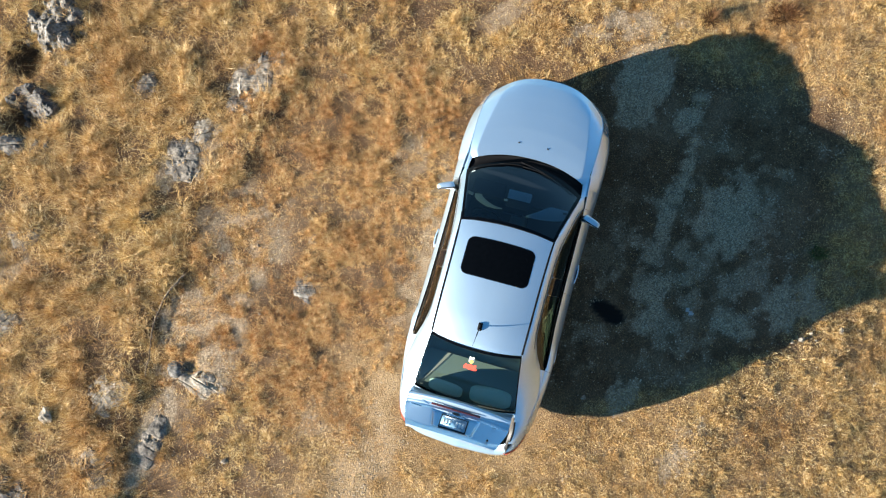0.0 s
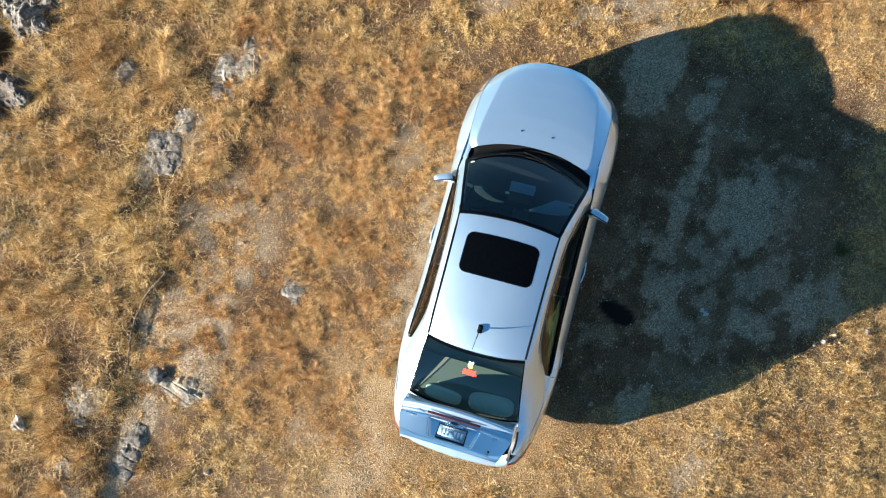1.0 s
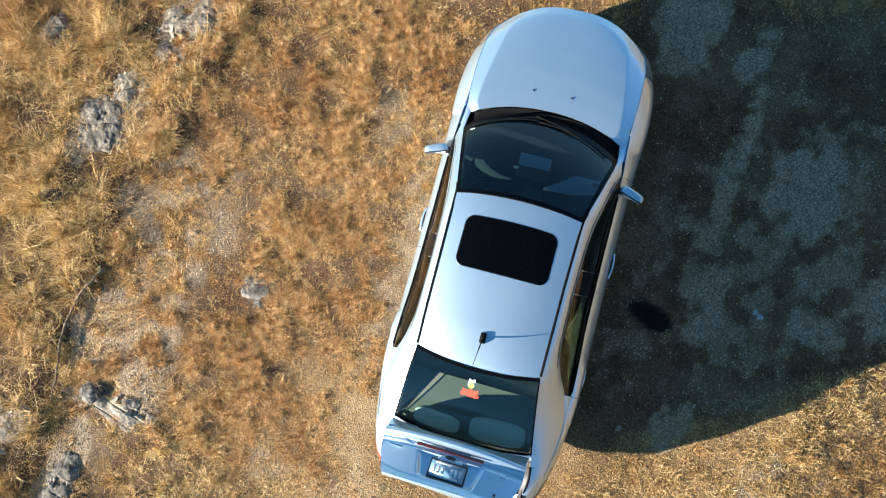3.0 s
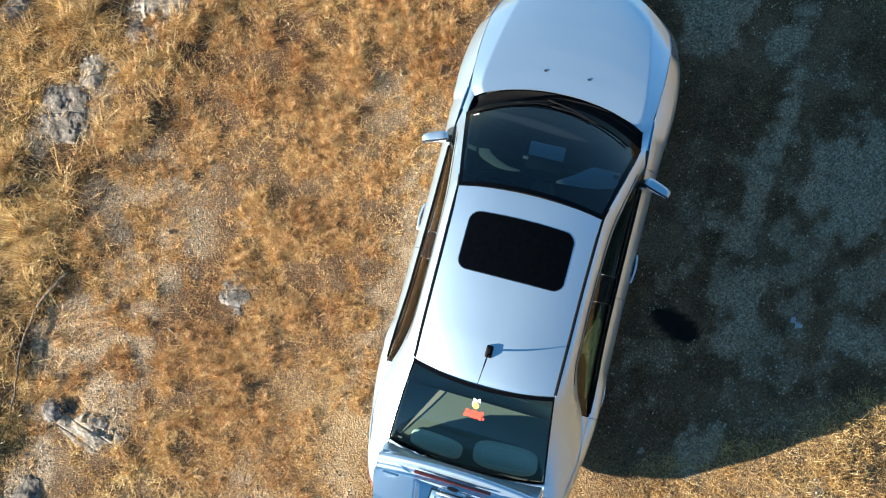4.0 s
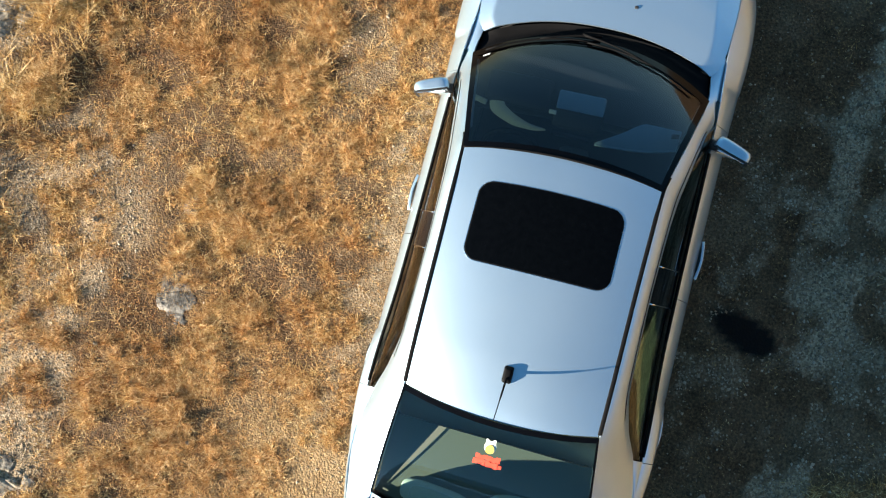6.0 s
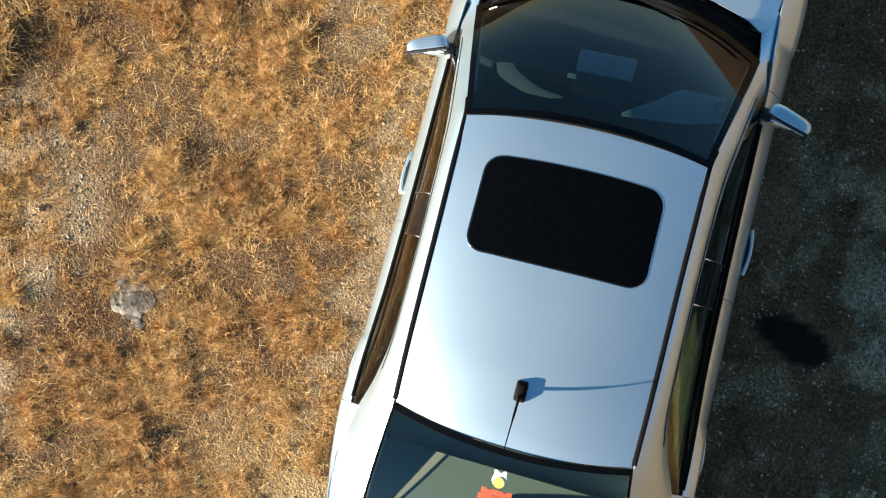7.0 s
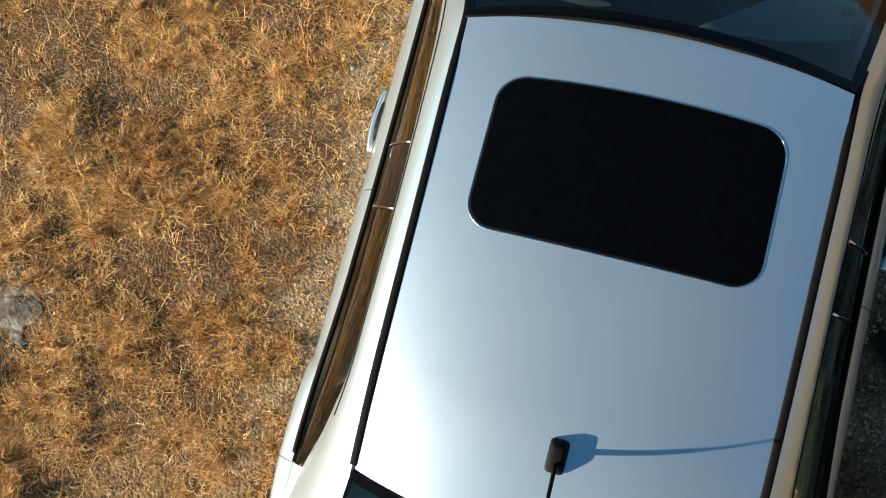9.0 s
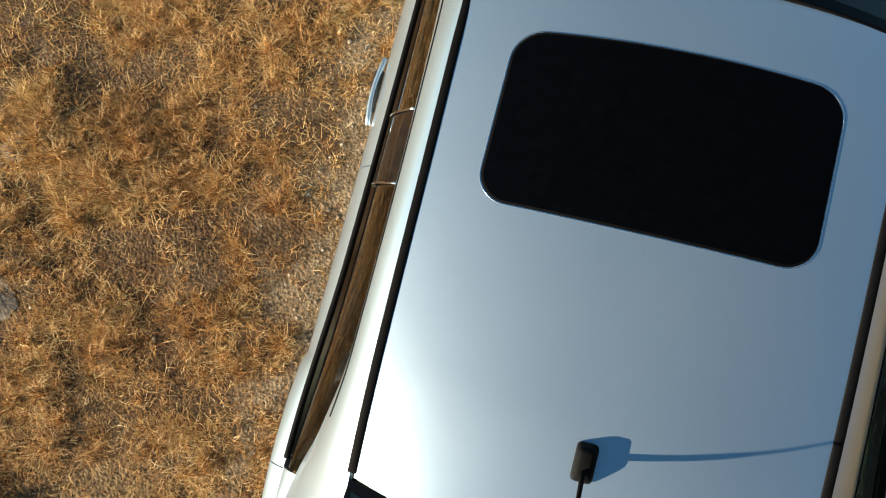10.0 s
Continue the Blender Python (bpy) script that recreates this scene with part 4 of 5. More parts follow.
def door_mirror(side):
    m = tube("mirror_stalk", [(side * 0.775, 0.60, 1.0), (side * 0.86, 0.585, 1.0)], 0.03, BLACK, car, sides=8, squash=0.5)
    bm = bmesh.new()
    bmesh.ops.create_uvsphere(bm, u_segments=24, v_segments=14, radius=1.0)
    for v in bm.verts:
        x, y, z = v.co
        p = 5.0
        k = (abs(x) ** p + abs(y) ** p + abs(z) ** p) ** (-1 / p)
        x, y, z = x * k, y * k, z * k
        wide = 1 - 0.16 * (x + 1) / 2
        v.co = (x * 0.108, (y * 0.066 if y > 0 else y * 0.012) * wide, z * (0.060 if z > 0 else 0.076) * wide)
    bm.transform(pose(side * 0.898, 0.565, 1.005, 4, 0, side * -19) @ Matrix.Diagonal((side, 1, 1, 1)))
    bmesh.ops.recalc_face_normals(bm, faces=bm.faces)
    for f in bm.faces:
        f.smooth = True
    shell = part("mirror_housing", bm, PAINT, car)
    block("mirror_gasket", (0.205, 0.014, 0.118), pose(side * 0.898, 0.552, 0.998, 4, 0, side * -19), BLACK, shell, bevel=0.005)
    block("mirror_glass", (0.165, 0.006, 0.105), pose(side * 0.897, 0.5435, 0.995, 4, 0, side * -19), MIRROR, shell, bevel=0.002, segments=1)
    return m


def build_lamps():
    y = OUT_S[:, 1]
    for side in (1, -1):
        pick = np.where((y > 1.70) & (y < 2.09) & (OUT_S[:, 0] > 0.5))[0]
        g = mirrored(WALL[pick][:, 5:], side)
        c = np.array([0, 1.2, 0.4])
        d = (g - c) / np.linalg.norm(g - c, axis=-1)[..., None]
        sheet("headlamp", g + d * 0.004, CLEAR_LENS, car, "clear headlamp lens", inside=(0, 1.2, 0.4))
        pick = np.where((y < -2.02) & (OUT_S[:, 0] > 0.60))[0]
        g = mirrored(WALL[pick][:, 3:8], side)
        c = np.array([0, -1.4, 0.6])
        d = (g - c) / np.linalg.norm(g - c, axis=-1)[..., None]
        sheet("tail_lamp", g + d * 0.004, TAIL_LENS, car, "red tail lamp lens", inside=(0, -1.4, 0.6))
    block("front_plate_holder", (0.31, 0.035, 0.11), pose(0.0, 2.262, 0.53, -6, 0, 0), BLACK, car, bevel=0.008)
    # grille slot and lower intake on the nose
    for z, w, h in ((0.60, 0.15, 0.05), (0.36, 0.50, 0.09)):
        g = []
        for x in np.linspace(-w, w, 25):
            yy = np.interp(abs(x), OUT_S[::-1, 0][:120], OUT_S[::-1, 1][:120]) + (0.004 if z > 0.5 else -0.006)
            g.append([(x, yy, z - h), (x, yy + 0.003, z), (x, yy, z + h)])
        sheet("grille", np.array(g), BLACK, car, thick=0.012, inside=(0, 0, z))


def build_wheel(x, y):
    side = 1 if x > 0 else -1
    wheel = new("wheel")
    wheel.parent = car
    wheel.location = (x, y, 0.312)
    bm = bmesh.new()
    prof = [(0.205, -0.09), (0.25, -0.102), (0.30, -0.098), (0.314, -0.07), (0.316, 0.0), (0.314, 0.07), (0.30, 0.098), (0.25, 0.102), (0.205, 0.09)]
    ring = [[bm.verts.new((w, r * math.cos(a), r * math.sin(a))) for r, w in prof] for a in [2 * math.pi * k / 40 for k in range(40)]]
    for i in range(40):
        for j in range(len(prof)):
            a, b = ring[i], ring[(i + 1) % 40]
            bm.faces.new((a[j], a[(j + 1) % 9], b[(j + 1) % 9], b[j]))
    bmesh.ops.recalc_face_normals(bm, faces=bm.faces)
    for f in bm.faces:
        f.smooth = True
    part("tyre", bm, RUBBER, wheel)
    bm = bmesh.new()
    for k in range(5):
        a = 2 * math.pi * k / 5
        q = bmesh.ops.create_cube(bm, size=1.0)["verts"]
        for v in q:
            v.co = Vector((v.co.x * 0.03, v.co.y * (0.085 - 0.03 * (v.co.z + 0.5)), v.co.z * 0.17 + 0.115))
        bmesh.ops.rotate(bm, verts=q, cent=(0, 0, 0), matrix=Matrix.Rotation(a, 3, "X"))
    bmesh.ops.translate(bm, verts=bm.verts, vec=(side * 0.06, 0, 0))
    q = bmesh.ops.create_cone(bm, cap_ends=True, segments=32, radius1=0.06, radius2=0.05, depth=0.05, matrix=pose(side * 0.065, 0, 0, 0, 90, 0))
    rim = [[bm.verts.new((w, r * math.cos(b), r * math.sin(b))) for r, w in ((0.212, -0.09), (0.19, -0.05), (0.19, 0.05), (0.212, 0.09), (0.205, 0.09), (0.18, 0.05), (0.18, -0.05), (0.205, -0.09))] for b in [2 * math.pi * k / 32 for k in range(32)]]
    for i in range(32):
        for j in range(8):
            a, b = rim[i], rim[(i + 1) % 32]
            bm.faces.new((a[j], a[(j + 1) % 8], b[(j + 1) % 8], b[j]))
    bmesh.ops.recalc_face_normals(bm, faces=bm.faces)
    part("rim", bm, ALLOY, wheel)
    bm = bmesh.new()
    bmesh.ops.create_cone(bm, cap_ends=True, segments=32, radius1=0.15, radius2=0.15, depth=0.02, matrix=pose(side * 0.0, 0, 0, 0, 90, 0))
    part("brake_disc", bm, DASH, wheel)


# boot lid, swung up: (across, from its lip down the panel, outwards) to the world
LID_LIP, LID_END = Vector((0, -1.905, 1.400)), Vector((0, -2.236, 1.565))
LID_DOWN = (LID_END - LID_LIP).normalized()
LID_LEN = (LID_END - LID_LIP).length
LID_OUT = Vector((1, 0, 0)).cross(LID_DOWN)
if LID_OUT.z < 0:
    LID_OUT = -LID_OUT
LID = Matrix(((1, LID_DOWN.x, LID_OUT.x, LID_LIP.x), (0, LID_DOWN.y, LID_OUT.y, LID_LIP.y), (0, LID_DOWN.z, LID_OUT.z, LID_LIP.z), (0, 0, 0, 1)))


def smooth_step(a, b, v):
    k = np.clip((v - a) / (b - a), 0, 1)
    return k * k * (3 - 2 * k)


def lid_face(x, v):
    """Depth of the lid's rear panel: a lip, the number-plate recess and a lower ledge."""
    d = 0.016 * (1 - smooth_step(0.0, 0.035, v)) - 0.010 * smooth_step(0.05, 0.075, v) * (1 - smooth_step(0.09, 0.10, v))
    half = 0.285 - 0.10 * np.clip((v - 0.10) / 0.20, 0, 1) * 0.5
    rec = smooth_step(0.095, 0.118, v) * (1 - smooth_step(0.272, 0.305, v)) * (1 - smooth_step(half - 0.03, half + 0.006, np.abs(x)))
    d = d - 0.034 * rec
    low = smooth_step(0.255, 0.315, v + 0.22 * np.clip(np.abs(x) - 0.38, 0, 1) - 0.05)
    d = d + 0.014 * low - 0.03 * smooth_step(0.36, LID_LEN, v)
    lip = 0.042 * smooth_step(-0.055, -0.012, v) * (1 - smooth_step(0.012, 0.040, v))
    return d + lip - 0.075 * np.clip(np.abs(x) / 0.6, 0, 1) ** 2.2


def build_lid():
    lid = new("boot_lid")
    lid.parent = car
    tagged(lid, "raised silver boot lid")
    def put(p):
        return np.array([LID @ Vector(q) for q in p.reshape(-1, 3)]).reshape(p.shape)
    v, s = np.meshgrid(np.concatenate([np.linspace(-0.05, -0.006, 9), np.linspace(0, LID_LEN, 66)]), np.linspace(-1, 1, 97), indexing="ij")
    half = 0.612 - 0.075 * smooth_step(0.08, LID_LEN, v) - 0.02 * smooth_step(LID_LEN - 0.05, LID_LEN, v)
    x = s * half
    vv = v - 0.012 * (1 - s * s) * (1 - v / LID_LEN) + 0.015 * (1 - s * s) * (v / LID_LEN)
    g = put(np.stack([x, vv, lid_face(x, v)], -1))
    sheet("rear_face", g, PAINT, lid, thick=0.012, inside=(0, -2.1, 0.9))
    # upper skin, now upright behind the rear window
    t, s = np.meshgrid(np.linspace(0, 1, 14), np.linspace(-1, 1, 41), indexing="ij")
    top = np.stack([s * (0.605 + 0.012 * t), -1.874 + 0.012 * t - 0.055 * (1 - np.abs(s) ** 2.4) * t, 1.340 - 0.27 * t], -1)
    top[..., 1] += 0.03 * np.sin(np.pi * t)
    sheet("top_skin", top, PAINT, lid, thick=0.012, inside=(0, -2.3, 1.2))
    # inner lining
    v, s = np.meshgrid(np.linspace(0.03, LID_LEN - 0.03, 12), np.linspace(-1, 1, 21), indexing="ij")
    g = put(np.stack([s * 0.46, v, -0.135 + 0.02 * s * s], -1))
    sheet("lining", g, CARPET, lid, thick=0.02, inside=(0, -2.0, 2.2))
    # brake strip, badge, number plate, maker's lettering as a plain bar, lock
    def on(x, v, out):
        return LID @ Vector((x, v, out))
    def slab(name, x, v, w, h, out, material, parent=lid, label="", thick=0.006, bevel=0.0015):
        m = LID @ Matrix.Translation((x, v, out))
        return block(name, (w, h, thick), m, material, parent, label, bevel=bevel, segments=2)
    slab("brake_light", -0.02, 0.052, 0.58, 0.028, 0.010, RED_LENS, label="dark red high brake light strip", thick=0.016, bevel=0.005)
    bm = bmesh.new()
    bmesh.ops.create_cone(bm, cap_ends=True, segments=40, radius1=0.055, radius2=0.050, depth=0.012)
    bm.transform(LID @ Matrix.Translation((0.0, 0.098, 0.002)) @ Matrix.Diagonal((1, 0.42, 1, 1)))
    badge = part("badge", bm, CHROME, lid, "oval chrome badge with dark middle")
    bm = bmesh.new()
    bmesh.ops.create_cone(bm, cap_ends=True, segments=40, radius1=0.046, radius2=0.044, depth=0.014)
    bm.transform(LID @ Matrix.Translation((0.0, 0.098, 0.004)) @ Matrix.Diagonal((1, 0.36, 1, 1)))
    part("badge_centre", bm, DASH, badge)
    slab("plate_light_bar", 0.0, 0.118, 0.20, 0.022, -0.010, CHROME, thick=0.012, bevel=0.003)
    plate = slab("number_plate", 0.0, 0.205, 0.318, 0.165, -0.026, BLACK, label="pale blue number plate in a dark frame", thick=0.008)
    slab("plate_field", 0.0, 0.205, 0.292, 0.136, -0.0205, PLATE_BLUE, plate, thick=0.004, bevel=0.0)
    for k in range(7):
        if k != 3:
            slab("plate_bar", -0.111 + k * 0.037, 0.205, 0.022, 0.062, -0.0175, PLATE_WHITE, plate, thick=0.003, bevel=0.0)
    slab("plate_strip", 0.0, 0.259, 0.20, 0.014, -0.0175, PLATE_WHITE, plate, thick=0.003, bevel=0.0)
    slab("plate_strip", -0.02, 0.150, 0.18, 0.010, -0.0175, PLATE_WHITE, plate, thick=0.003, bevel=0.0)
    slab("lettering_bar", -0.475, 0.108, 0.125, 0.016, 0.0 - 0.022, CHROME, label="chrome lettering as a bar", thick=0.006)
    slab("badge_bar", 0.45, 0.12, 0.05, 0.012, -0.020, CHROME, thick=0.006)
    bm = bmesh.new()
    bmesh.ops.create_cone(bm, cap_ends=True, segments=20, radius1=0.013, radius2=0.012, depth=0.012)
    bm.transform(LID @ Matrix.Translation((0.42, 0.285, -0.004)))
    part("lock", bm, BLACK, lid)
    for side in (-1, 1):
        tube("hinge_arm", [(side * 0.50, -1.80, 0.95), (side * 0.50, -1.93, 0.93), (side * 0.50, -1.98, 1.10), (side * 0.50, -1.95, 1.33)], 0.014, DASH, lid, sides=8)


def build_boot():
    """The open luggage space under the lid."""
    g = []
    for x, z in ((-0.62, 0.98), (-0.60, 0.60), (-0.55, 0.48), (0.55, 0.48), (0.60, 0.60), (0.62, 0.98)):
        g.append([(x, -1.75, z), (x, -2.36, z if z < 0.9 else 0.86)])
    sheet("boot_lining", np.array(g), CARPET, car, thick=0.01, inside=(0, -2, 3))
    sheet("boot_bulkhead", np.array([[(-0.62, -1.74, 0.45), (-0.62, -1.74, 1.0)], [(0.62, -1.74, 0.45), (0.62, -1.74, 1.0)]]), CARPET, car, thick=0.01, inside=(0, 0, 0.7))
    for side in (-1, 1):
        p = [(side * 0.640, -1.93, 1.025), (side * 0.650, -2.05, 0.985), (side * 0.635, -2.18, 0.90), (side * 0.60, -2.30, 0.755)]
        tube("boot_seal", curve_through(p, 14).tolist(), 0.011, RUBBER, car, sides=6)
        q = [(side * 0.615, -1.95, 1.0), (side * 0.60, -2.10, 0.95), (side * 0.585, -2.24, 0.84), (side * 0.57, -2.31, 0.74)]
        sheet("drain_channel", np.stack([np.array(curve_through(p, 14)), np.array(curve_through(q, 14)) - (0, 0, 0.03)], 1), BLACK, car, thick=0.006, inside=(0, -2, 0.2))


def build_antenna():
    b = np.array([0.0, -0.965])
    z = float(roof_z(np.array(0.0), np.array(-0.965)))
    a = block("antenna_base", (0.056, 0.098, 0.038), pose(0.0, -0.967, z + 0.017, 4, 0, 0), RUBBER, car, "black roof antenna", bevel=0.011, taper=(0.72, 0.72))
    m0 = Vector((0.0, -0.985, z + 0.036))
    tip = Vector((0.0, -1.195, z + 0.235))
    pts = [m0.lerp(tip, k / 10) for k in range(11)]
    tube("antenna_mast", [tuple(p) for p in pts], [0.0065, 0.006, 0.0055, 0.0055, 0.005, 0.0032, 0.003, 0.0028, 0.0026, 0.0024, 0.0024], RUBBER, a, sides=8)


def seat(x, y, width, parent, name):
    """A bucket seat with bolsters and head restraint."""
    s = new(name)
    s.parent = parent
    block("seat_cushion", (width, 0.50, 0.16), pose(x, y + 0.05, 0.42, 6, 0, 0), CLOTH, s, bevel=0.05)
    block("seat_back", (width, 0.15, 0.60), pose(x, y - 0.26, 0.76, 14, 0, 0), CLOTH, s, bevel=0.055, taper=(0.84, 0.7))
    for k in (-1, 1):
        block("seat_bolster", (0.07, 0.12, 0.46), pose(x + k * width * 0.44, y - 0.20, 0.74, 14, 0, 0), BEIGE, s, bevel=0.03, taper=(0.7, 0.7))
    h = block("head_restraint", (0.26, 0.10, 0.17), pose(x, y - 0.37, 1.15, 10, 0, 0), CLOTH, s, bevel=0.04)
    for k in (-1, 1):
        tube("restraint_post", [(x + k * 0.06, y - 0.35, 1.00), (x + k * 0.06, y - 0.36, 1.10)], 0.006, CHROME, h, sides=6)


def cushion(name, size, m, material, parent, power=3.0):
    """A soft pad: a rounded, squarish ball."""
    bm = bmesh.new()
    bmesh.ops.create_uvsphere(bm, u_segments=32, v_segments=16, radius=1.0)
    for v in bm.verts:
        x, y, z = v.co
        k = (abs(x) ** power + abs(y) ** power) ** (-1 / power) * math.hypot(x, y) if math.hypot(x, y) > 1e-6 else 1.0
        v.co = (x * k * size[0] / 2, y * k * size[1] / 2, z * size[2] / 2)
    for f in bm.faces:
        f.smooth = True
    bm.transform(m)
    return part(name, bm, material, parent)


def build_interior():
    inside = car
    block("floor_pan", (1.5, 3.2, 0.05), pose(0, -0.15, 0.25), CARPET, inside, bevel=0.0)
    block("underbody", (1.45, 3.5, 0.06), pose(0, 0.12, 0.21), DARK_VOID, inside, bevel=0.0)
    block("engine_bay", (1.30, 0.95, 0.45), pose(0, 1.58, 0.42), DARK_VOID, inside, bevel=0.05)
    block("firewall", (1.40, 0.06, 0.66), pose(0, 1.06, 0.62), DARK_VOID, inside, bevel=0.01)
    # dashboard: dark top, pale lower half towards the seats
    t, s = np.meshgrid(np.linspace(0, 1, 12), np.linspace(-1, 1, 41), indexing="ij")
    x = s * (0.70 - 0.02 * t)
    y = 1.02 - 0.20 * s * s - (0.42 - 0.17 * s * s) * t
    z = 0.985 - 0.03 * t + 0.012 * np.sin(np.pi * t) - 0.01 * np.abs(s)
    sheet("dash_top", np.stack([x, y, z], -1), DASH, inside, thick=0.02, inside=(0, 0.8, 0))
    t, s = np.meshgrid(np.linspace(0, 1, 8), np.linspace(-1, 1, 41), indexing="ij")
    sheet("dash_face", np.stack([s * 0.69, 0.60 - 0.03 * s * s - 0.06 * np.sin(np.pi * t) + 0.12 * t, 0.955 - 0.34 * t], -1), DASH, inside, thick=0.02, inside=(0, 2, 0.8))
    block("instrument_hood", (0.40, 0.20, 0.07), pose(-0.38, 0.68, 0.975, -6, 0, 0), DASH, inside, bevel=0.03)
    outer = curve_through([(-0.550, 0.61, 0.985), (-0.525, 0.53, 0.985), (-0.44, 0.483, 0.98), (-0.334, 0.458, 0.975), (-0.25, 0.458, 0.97), (-0.17, 0.475, 0.965)], 25)
    inner = curve_through([(-0.470, 0.63, 1.002), (-0.445, 0.575, 1.004), (-0.39, 0.535, 1.002), (-0.34, 0.512, 0.998), (-0.26, 0.490, 0.985), (-0.19, 0.486, 0.972)], 25)
    sheet("instrument_trim", lerp_rows(outer, inner, (outer + inner) / 2 + np.array([0, 0, 0.012]), 6), BEIGE, inside, thick=0.012, inside=(-0.36, 0.5, 0.6))
    block("side_vent", (0.10, 0.035, 0.02), pose(-0.605, 0.575, 0.985, 10, 0, -12), BEIGE, inside, bevel=0.006)
    block("centre_stack", (0.30, 0.14, 0.30), pose(0.0, 0.63, 0.84, 18, 0, 0), DASH, inside, bevel=0.02)
    block("centre_pod", (0.285, 0.115, 0.04), pose(0.0, 0.675, 0.99, 12, 0, 0), PALE_TRIM, inside, bevel=0.012)
    for x in (-0.10, -0.03, 0.06):
        block("centre_vent", (0.06, 0.03, 0.02), pose(x, 0.585, 0.972, 20, 0, 0), DASH, inside, bevel=0.005)
    block("hazard_switch", (0.045, 0.025, 0.014), pose(-0.155, 0.592, 0.982, 14, 0, 0), PALE_TRIM, inside, bevel=0.004)
    # pale ledge before the passenger, widening towards the door; its tone imitates sunlight
    rear = curve_through([(0.13, 0.462, 0.958), (0.30, 0.470, 0.962), (0.44, 0.486, 0.962), (0.60, 0.530, 0.958)], 22)
    fore = curve_through([(0.14, 0.475, 0.962), (0.27, 0.555, 0.975), (0.41, 0.640, 0.980), (0.605, 0.640, 0.975)], 22)
    sheet("sunlit_dash_ledge", lerp_rows(rear, fore, (rear + fore) / 2 + np.array([0, 0, 0.010]), 8), PALE_TRIM, inside, thick=0.012, inside=(0.4, 0.55, 0.5))
    tube("sunlit_ledge_edge", [(p[0], p[1] - 0.006, p[2] + 0.002) for p in rear], 0.006, PALE_TRIM, inside, sides=6)
    block("ledge_tag", (0.045, 0.028, 0.004), pose(0.575, 0.60, 0.985, 0, 0, 10), DASH, inside, bevel=0.001)
    for side in (-1, 1):
        tube("pillar_lining", [(side * 0.675, 0.80, 1.00), (side * 0.635, 0.60, 1.10), (side * 0.575, 0.34, 1.24)], 0.016, BEIGE, inside, sides=8)
    block("radio_panel", (0.22, 0.012, 0.14), pose(0.0, 0.554, 0.84, 18, 0, 0), DASH, inside, bevel=0.004)
    block("console", (0.20, 0.95, 0.26), pose(0.0, 0.05, 0.40), BEIGE, inside, bevel=0.04)
    # steering wheel
    bm = bmesh.new()
    for i in range(36):
        a = 2 * math.pi * i / 36
        for j in range(8):
            b = 2 * math.pi * j / 8
            bm.verts.new(((0.185 + 0.016 * math.cos(b)) * math.cos(a), (0.185 + 0.016 * math.cos(b)) * math.sin(a), 0.016 * math.sin(b)))
    bm.verts.ensure_lookup_table()
    for i in range(36):
        for j in range(8):
            bm.faces.new([bm.verts[q] for q in (i * 8 + j, ((i + 1) % 36) * 8 + j, ((i + 1) % 36) * 8 + (j + 1) % 8, i * 8 + (j + 1) % 8)])
    for a in (0, 180, 270):
        q = bmesh.ops.create_cube(bm, size=1.0)["verts"]
        for v in q:
            v.co = Vector((v.co.x * 0.17 + 0.09, v.co.y * 0.035, v.co.z * 0.018))
        bmesh.ops.rotate(bm, verts=q, cent=(0, 0, 0), matrix=Matrix.Rotation(radians(a), 3, "Z"))
    q = bmesh.ops.create_cone(bm, cap_ends=True, segments=24, radius1=0.075, radius2=0.06, depth=0.05)
    bm.transform(pose(-0.36, 0.34, 0.81, 62, 0, 0))
    bmesh.ops.recalc_face_normals(bm, faces=bm.faces)
    for f in bm.faces:
        f.smooth = True
    part("steering_wheel", bm, RUBBER, inside)
    seat(-0.36, -0.10, 0.50, inside, "front_seat")
    seat(0.36, -0.10, 0.50, inside, "front_seat")
    # rear bench
    block("bench_cushion", (1.26, 0.50, 0.17), pose(0, -0.92, 0.45, 5, 0, 0), CLOTH, inside, bevel=0.06)
    block("bench_back", (1.22, 0.15, 0.58), pose(0, -1.22, 0.76, 22, 0, 0), CLOTH, inside, bevel=0.06)
    # parcel shelf with two raised pale shapes
    t, s = np.meshgrid(np.linspace(0, 1, 10), np.linspace(-1, 1, 41), indexing="ij")
    sheet("parcel_shelf", np.stack([s * 0.60, -1.36 - 0.50 * t + 0.04 * s * s * t, 1.10 - 0.065 * t], -1), SHELF, inside, thick=0.02, inside=(0, -1.6, 0))
    for x, y, w, d, turn in ((0.29, -1.725, 0.50, 0.22, 3), (-0.25, -1.765, 0.42, 0.15, -3)):
        pad = cushion("pale_shelf_shape", (w, d, 0.05), pose(x, y, 1.062, 7, 0, turn), PALE_TRIM, inside, 3.6)
        rim = [pose(x, y, 1.068, 7, 0, turn) @ Vector((math.copysign(abs(math.cos(a)) ** 0.55, math.cos(a)) * w * 0.36, math.copysign(abs(math.sin(a)) ** 0.55, math.sin(a)) * d * 0.33, 0.013)) for a in [2 * math.pi * k / 40 for k in range(41)]]
        tube("piping", [tuple(q) for q in rim], 0.0035, STICKER_WHITE, pad, sides=5)
    # door linings, headlining
    for side in (-1, 1):
        for y0, y1 in ((0.80, -0.28), (-0.36, -1.20)):
            g = []
            for y in np.linspace(y0, y1, 12):
                x = np.interp(y, RIM_S[:, 1][20:260], RIM_S[:, 0][20:260])
                g.append([(side * (x - 0.05), y, 0.965), (side * (x - 0.075), y, 0.93), (side * (x - 0.10), y, 0.78), (side * (x - 0.16), y, 0.74), (side * (x - 0.15), y, 0.70), (side * (x - 0.11), y, 0.35)])
